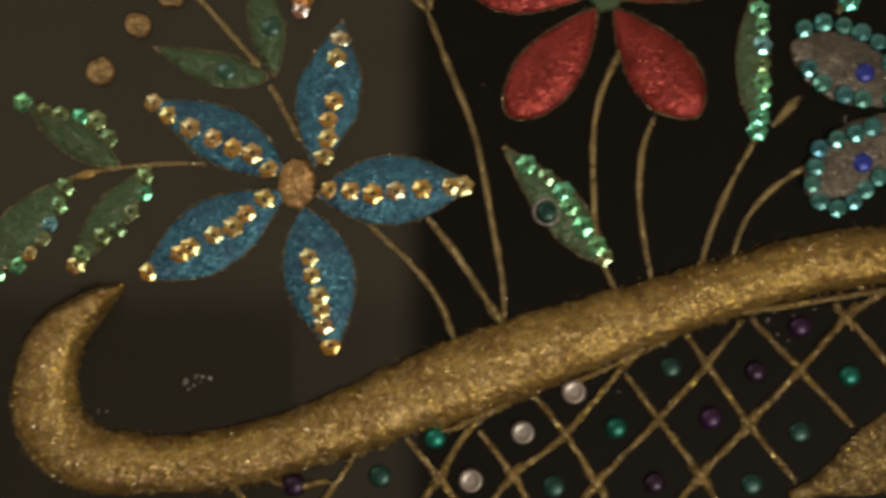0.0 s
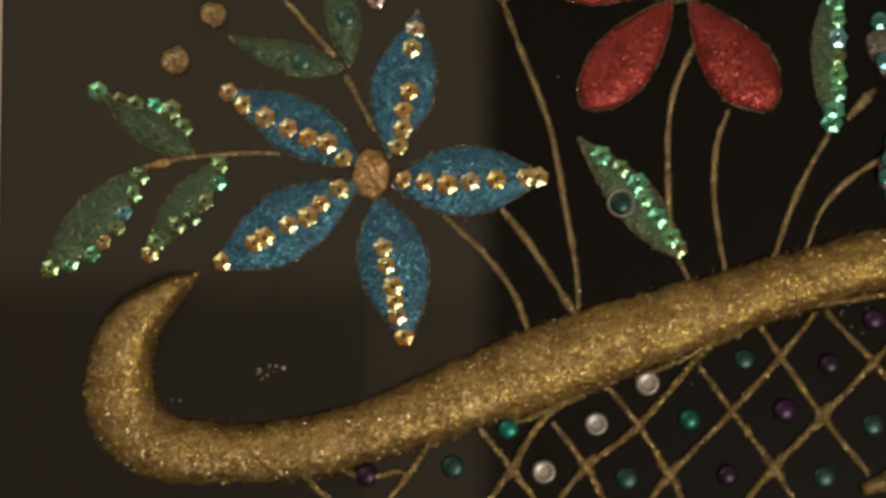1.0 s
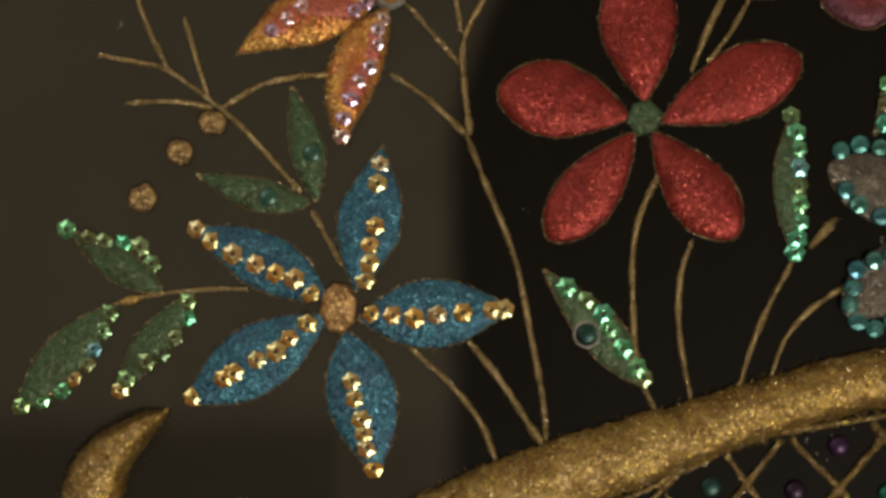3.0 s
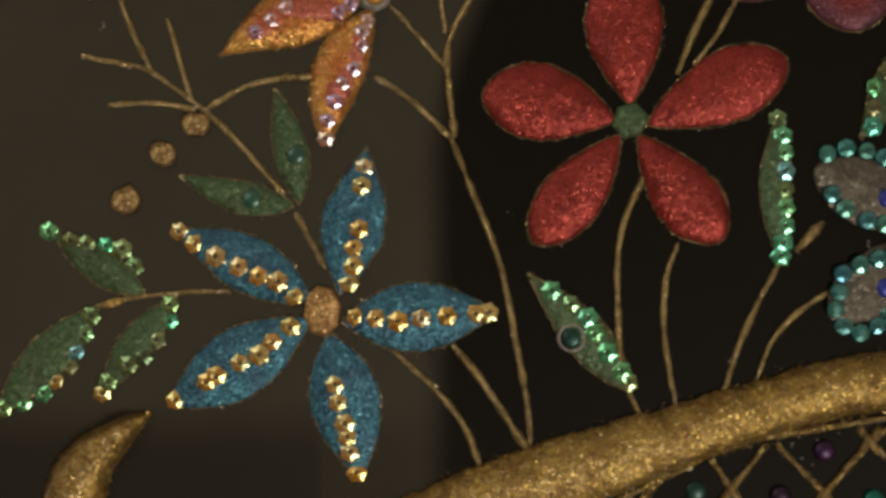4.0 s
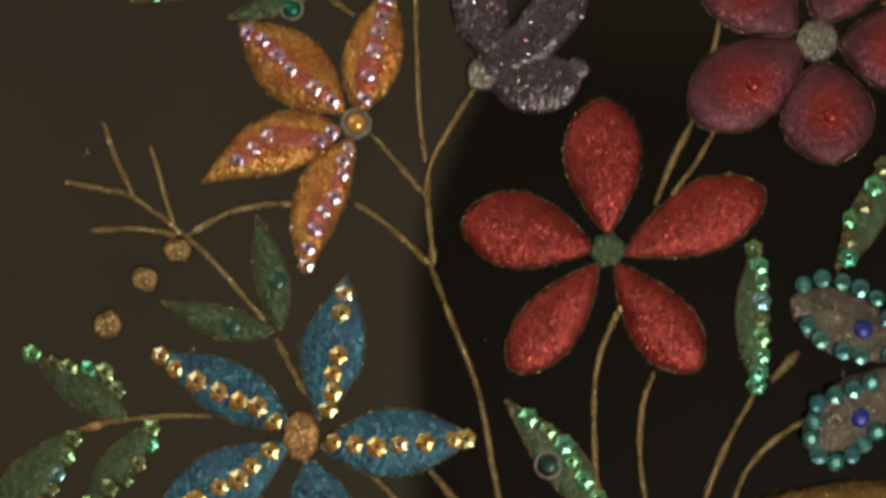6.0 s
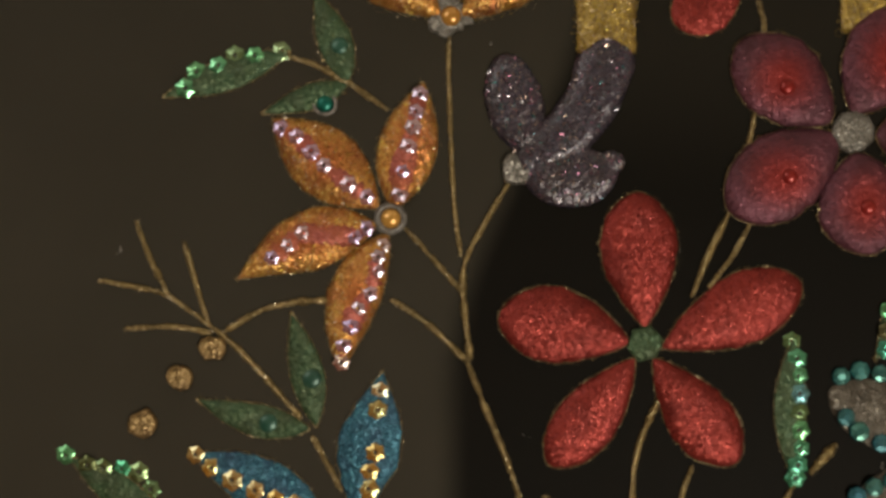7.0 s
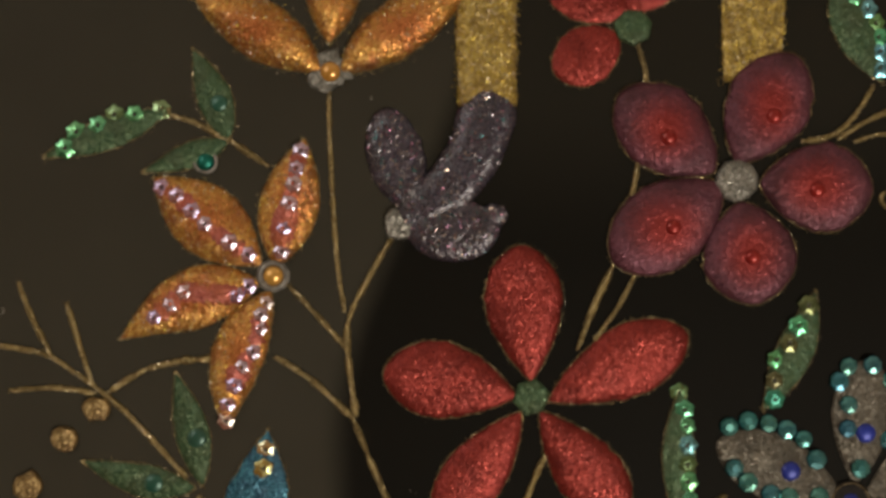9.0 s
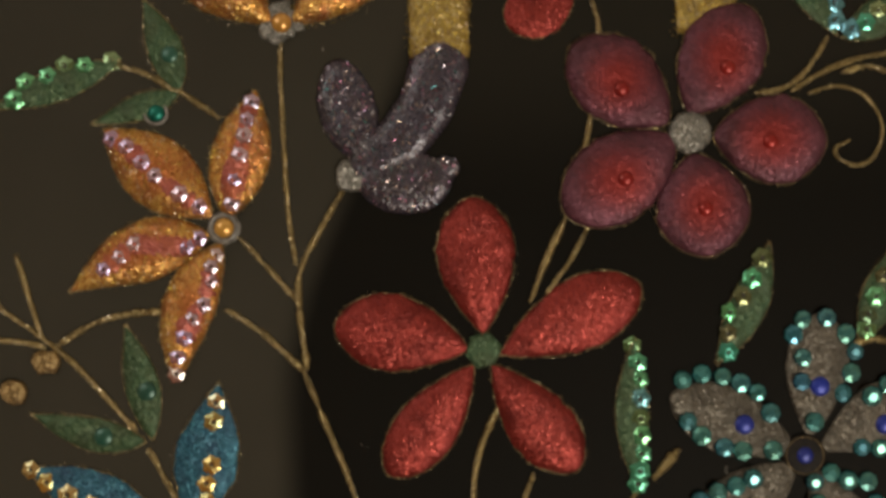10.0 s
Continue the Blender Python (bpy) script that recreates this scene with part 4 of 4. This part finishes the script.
part("centre", lump(38, 12, 10, (0, 0), (1, 1), 4.0, 0.1), BRIGHT_SILVER, flower, "silver glitter centre")


# ---------------------------------------------------------------- the red flower
RF = (288, 450)
flower = thing("red_flower", "red glitter flower with five petals and green centre", "flower", RF, "glitter flowers")
for blade in (
    Blade((262, 452), (28, 497), 136, 0.60, 0.56, -7, 15, flat=4.0), Blade((290, 479), (277, 720), 138, 0.61, 0.56, 3, 15, flat=4.0), Blade((320, 443), (568, 557), 128, 0.61, 0.56, 2, 15, flat=4.0),
    Blade((270, 424), (117, 235), 110, 0.60, 0.56, 3, 15, flat=4.0), Blade((304, 424), (453, 238), 118, 0.61, 0.56, -4, 15, flat=4.0),
):
    petal(flower, RF, blade, RED, DARK_GOLD, wire=2.0)
part("centre", lump(33, 8, 6, (0, 0), (1, 1.05), 6.0, 0.08), GREEN, flower, "green glitter centre")


# ---------------------------------------------------------------- the silver flower with teal beads
SF = (849, 253)
flower = thing("silver_flower", "silver glitter flower edged with teal cut beads", "flower", SF, "glitter flowers")
for blade, gem, places in (
    (Blade((836, 260), (616, 363), 118, 0.58, 0.6, 0), (743, 310), [(638, 390), (672, 400), (708, 394), (740, 382), (769, 365), (790, 329), (644, 318), (668, 292), (707, 271), (739, 264), (792, 264)]),
    (Blade((859, 282), (888, 504), 112, 0.6, 0.6, 0), (877, 374), [(852, 491), (892, 494), (926, 465), (942, 433), (934, 396), (918, 361), (835, 465), (848, 425), (845, 383), (866, 312)]),
    (Blade((876, 262), (1068, 363), 112, 0.6, 0.6, 0), (990, 305), [(968, 355), (998, 374), (1029, 385), (948, 266), (981, 263), (1016, 268)]),
    (Blade((835, 237), (640, 101), 116, 0.56, 0.6, 0), (739, 152), [(664, 177), (694, 193), (726, 203), (756, 215), (656, 145), (650, 115), (666, 85), (696, 72), (726, 84), (746, 105), (769, 127)]),
    (Blade((862, 230), (960, 37), 112, 0.6, 0.6, 0), (913, 147), [(865, 206), (895, 221), (925, 207), (959, 204), (973, 166), (869, 168)]),
):
    p = petal(flower, SF, blade, SILVER, None)
    stones(p, SF, blade, places, BEAD_TEAL, "bead", 1.02)
    shared("stone", DOMES["blue"], p, gem[0] - SF[0], gem[1] - SF[1], 8.5, 0, 0.88, "round deep blue stone")
part("pad", lump(38, 6, 14, (0, 0), (1, 1), 7.0), DARK_GEL, flower, "dark glue pad")
shared("stone", DOMES["blue"], flower, 0, 0, 5, 0, 0.75, "round deep blue stone")
part("collar", collar(33, 1.5, 24, 6), DARK_GOLD, flower, "dark gold glitter ring")


# ---------------------------------------------------------------- the basket
BK = (66, -219)
basket = thing("basket", "gold glitter basket with a curled rim and jewelled lattice", "basket", BK)
rim = [(*(-562, -63), 5), (*(-619, -102), 56), (*(-682, -165), 96), (*(-704, -249), 118), (*(-686, -324), 124), (*(-626, -369), 116), (*(-544, -379), 104), (*(-454, -379), 100), (*(-354, -365), 104),
       (*(-264, -339), 104), (*(-164, -303), 112), (*(-64, -263), 128), (*(66, -217), 142), (*(216, -163), 130), (*(366, -112), 112), (*(516, -63), 104), (*(666, -25), 104), (*(784, -9), 100), (*(916, -5), 100)]
bm = band(rim, 38, BK, 15, 0.11, 9.0)
edge = []
for i, (a, b) in enumerate(zip(smooth_line(rim, 5.0), smooth_line(rim, 5.0)[1:])):
    n = Vector((a.y - b.y, b.x - a.x)).normalized() * a.z * 0.5
    edge += [(a.x + n.x, a.y + n.y), (a.x - n.x, a.y - n.y)]
strew(bm, edge, BK, 900, 4.0, 5, 1.0, 2.8)
rim_band = part("rim", bm, GOLD, basket, "broad gold glitter rim")
scatter("loose_glitter", band_spots(rim, 38, 9500, 21), BK, GOLD_SLIVERS, rim_band, 22, "gold slivers of glitter", 2.5, 8.0, 0.6)
crust, chance = bmesh.new(), random.Random(61)
under = smooth_line(rim, 4.0)
for i in range(1, len(under) - 1):
    p, d = under[i], (under[i + 1] - under[i - 1])
    n = Vector((d.y, -d.x)).normalized()
    if p.x < -420 or p.y < -385 or d.x < 0 or wobble(p.x, p.y, 71, 0.018) + chance.uniform(-0.25, 0.25) < 0.0:
        continue
    far = 0.5 * p.z + chance.uniform(-9, 5)
    x, y, r = p.x + n.x * far, p.y + n.y * far, chance.uniform(3.0, 8.5)
    ring = [vert(crust, x - BK[0] + r * chance.uniform(0.6, 1.3) * math.cos(k * 1.0472), y - BK[1] + r * chance.uniform(0.6, 1.3) * math.sin(k * 1.0472), chance.uniform(0.3, 2.0)) for k in range(6)]
    tip = vert(crust, x - BK[0], y - BK[1], chance.uniform(3.0, 9.0))
    for k in range(6):
        crust.faces.new((ring[k], ring[(k + 1) % 6], tip))
tagged(part("rim_crust", crust, LINE_GOLD, basket, "rough crumbs of dried glitter glue under the rim", False), kind="stuff")
foot = [(*(611, -439), 22), (*(666, -419), 40), (*(746, -384), 110), (*(826, -339), 130), (*(936, -299), 130)]
foot_band = part("inner_band", band(foot, 15, BK), LINE_GOLD, basket, "gold glitter band across the lattice")
scatter("loose_glitter", band_spots(foot, 15, 450, 23), BK, GOLD_SLIVERS, foot_band, 24, "gold slivers of glitter", 3.0, 9.0, 0.75)
for line in (
    [(-152, -357), (-184, -409), (-224, -459)], [(141, -257), (54, -311), (-9, -404), (-44, -459)], [(346, -184), (314, -214), (216, -327), (124, -401), (76, -459)],
    [(528, -127), (466, -204), (381, -301), (271, -414), (236, -459)], [(816, -59), (726, -111), (631, -214), (541, -309), (456, -401), (406, -459)],
    [(-66, -331), (-6, -407), (36, -459)], [(64, -321), (124, -401), (156, -459)], [(159, -257), (216, -327), (271, -414), (296, -459)],
    [(322, -221), (381, -301), (456, -401), (491, -459)], [(428, -147), (466, -204), (541, -309), (621, -409)],
    [(544, -123), (631, -214), (721, -311)], [(694, -99), (736, -144), (816, -239)], [(-379, -415), (-354, -439), (-334, -459)],
    [(-13, -327), (46, -305), (131, -263), (171, -246)], [(216, -242), (301, -206), (336, -185), (396, -163)], [(-314, -404), (-264, -421), (-204, -409)], [(506, -115), (616, -99), (784, -71)],
):
    bm = bmesh.new()
    cord(bm, line, 5.6, BK, 1.5, 7, 0.6)
    strip = part("lattice_strip", bm, LINE_GOLD, basket)
    scatter("loose_glitter", line_spots(line, 6.6, int(line[0][0]) & 511), BK, GOLD_SLIVERS, strip, 43, "gold slivers of glitter", 2.5, 7.0, 0.8)
for x, y, r in ((*(216, -327), 13), (*(124, -401), 15), (*(381, -301), 12), (*(466, -204), 12), (*(541, -309), 17), (*(456, -401), 18), (*(631, -214), 14), (*(271, -414), 16), (*(-6, -407), 14), (*(711, -121), 16)):
    part("lattice_knot", knot(r, 7, (x - BK[0], y - BK[1]), x * 0.05), LINE_GOLD, basket)
for kind, places in (
    ("purple", [(631, -137), (553, -217), (474, -299), (374, -414), (-264, -417)]), ("dark", [(403, -209), (631, -324), (546, -416), (196, -421), (-112, -402)]),
    ("teal", [(306, -316), (719, -224), (-14, -334)]), ("pearl", [(231, -252), (141, -324), (49, -409)]),
):
    for x, y in places:
        shared("stone", DOMES[kind], basket, x - BK[0], y - BK[1], 0.5, rng.uniform(0, 360), rng.uniform(0.96, 1.06), {"pearl": "white pearl stone", "dark": "dark green stone", "teal": "bright teal stone", "purple": "purple stone"}[kind])

for line, high in (([(*(229, 1382), 106), (*(226, 1223), 106), (*(224, 1073), 106), (*(222, 967), 102)], 14), ([(*(706, 1372), 108), (*(702, 1212), 110), (*(697, 1093), 108), (*(693, 998), 100)], 5)):
    bm = band(line, high, BK)
    edge = [(a.x + sgn * a.z * 0.5, a.y) for a in smooth_line(line, 5.0) for sgn in (-1, 1)]
    strew(bm, edge, BK, 220, 4.5, 8, 1.0, 2.8)
    post = part("handle", bm, HANDLE_GOLD, basket, "upright gold glitter handle post")
    scatter("loose_glitter", band_spots(line, high, 5200, 31), BK, GOLD_SLIVERS, post, 32, "gold slivers of glitter", 2.5, 8.0, 0.6)

# ---------------------------------------------------------------- loose specks of glitter
bm = bmesh.new()
spot = random.Random(11)
SP = (-284, -159)
for cx, cy, spread, count in ((*(-442, -237), 22, 12), (*(-609, -287), 9, 3), (*(76, 286), 6, 2), (*(-646, 621), 7, 5), (*(17, 985), 6, 3), (*(711, 229), 10, 4), (*(121, -199), 60, 10), (*(256, -209), 50, 14), (*(596, -104), 60, 12)):
    for i in range(count):
        x, y, r = spot.gauss(cx, spread * 0.5) - SP[0], spot.gauss(cy, spread * 0.5) - SP[1], spot.uniform(1.2, 3.0) * (1.5 if cx == -442 else 1.0)
        vs = [vert(bm, x + r * math.cos(a), y + r * math.sin(a), 0.9) for a in (0.3, 1.5, 2.6, 3.9, 5.2)]
        tip = vert(bm, x, y, 2.2)
        low = [vert(bm, v.co.x / U, v.co.y / U, 0.0) for v in vs]
        for j in range(5):
            bm.faces.new((vs[j], vs[(j + 1) % 5], tip))
            bm.faces.new((low[j], low[(j + 1) % 5], vs[(j + 1) % 5], vs[j]))
solid("glitter_specks", bm, BRIGHT_SILVER, "loose specks of silver glitter on the board", "glitter", SP, "", "stuff", False)
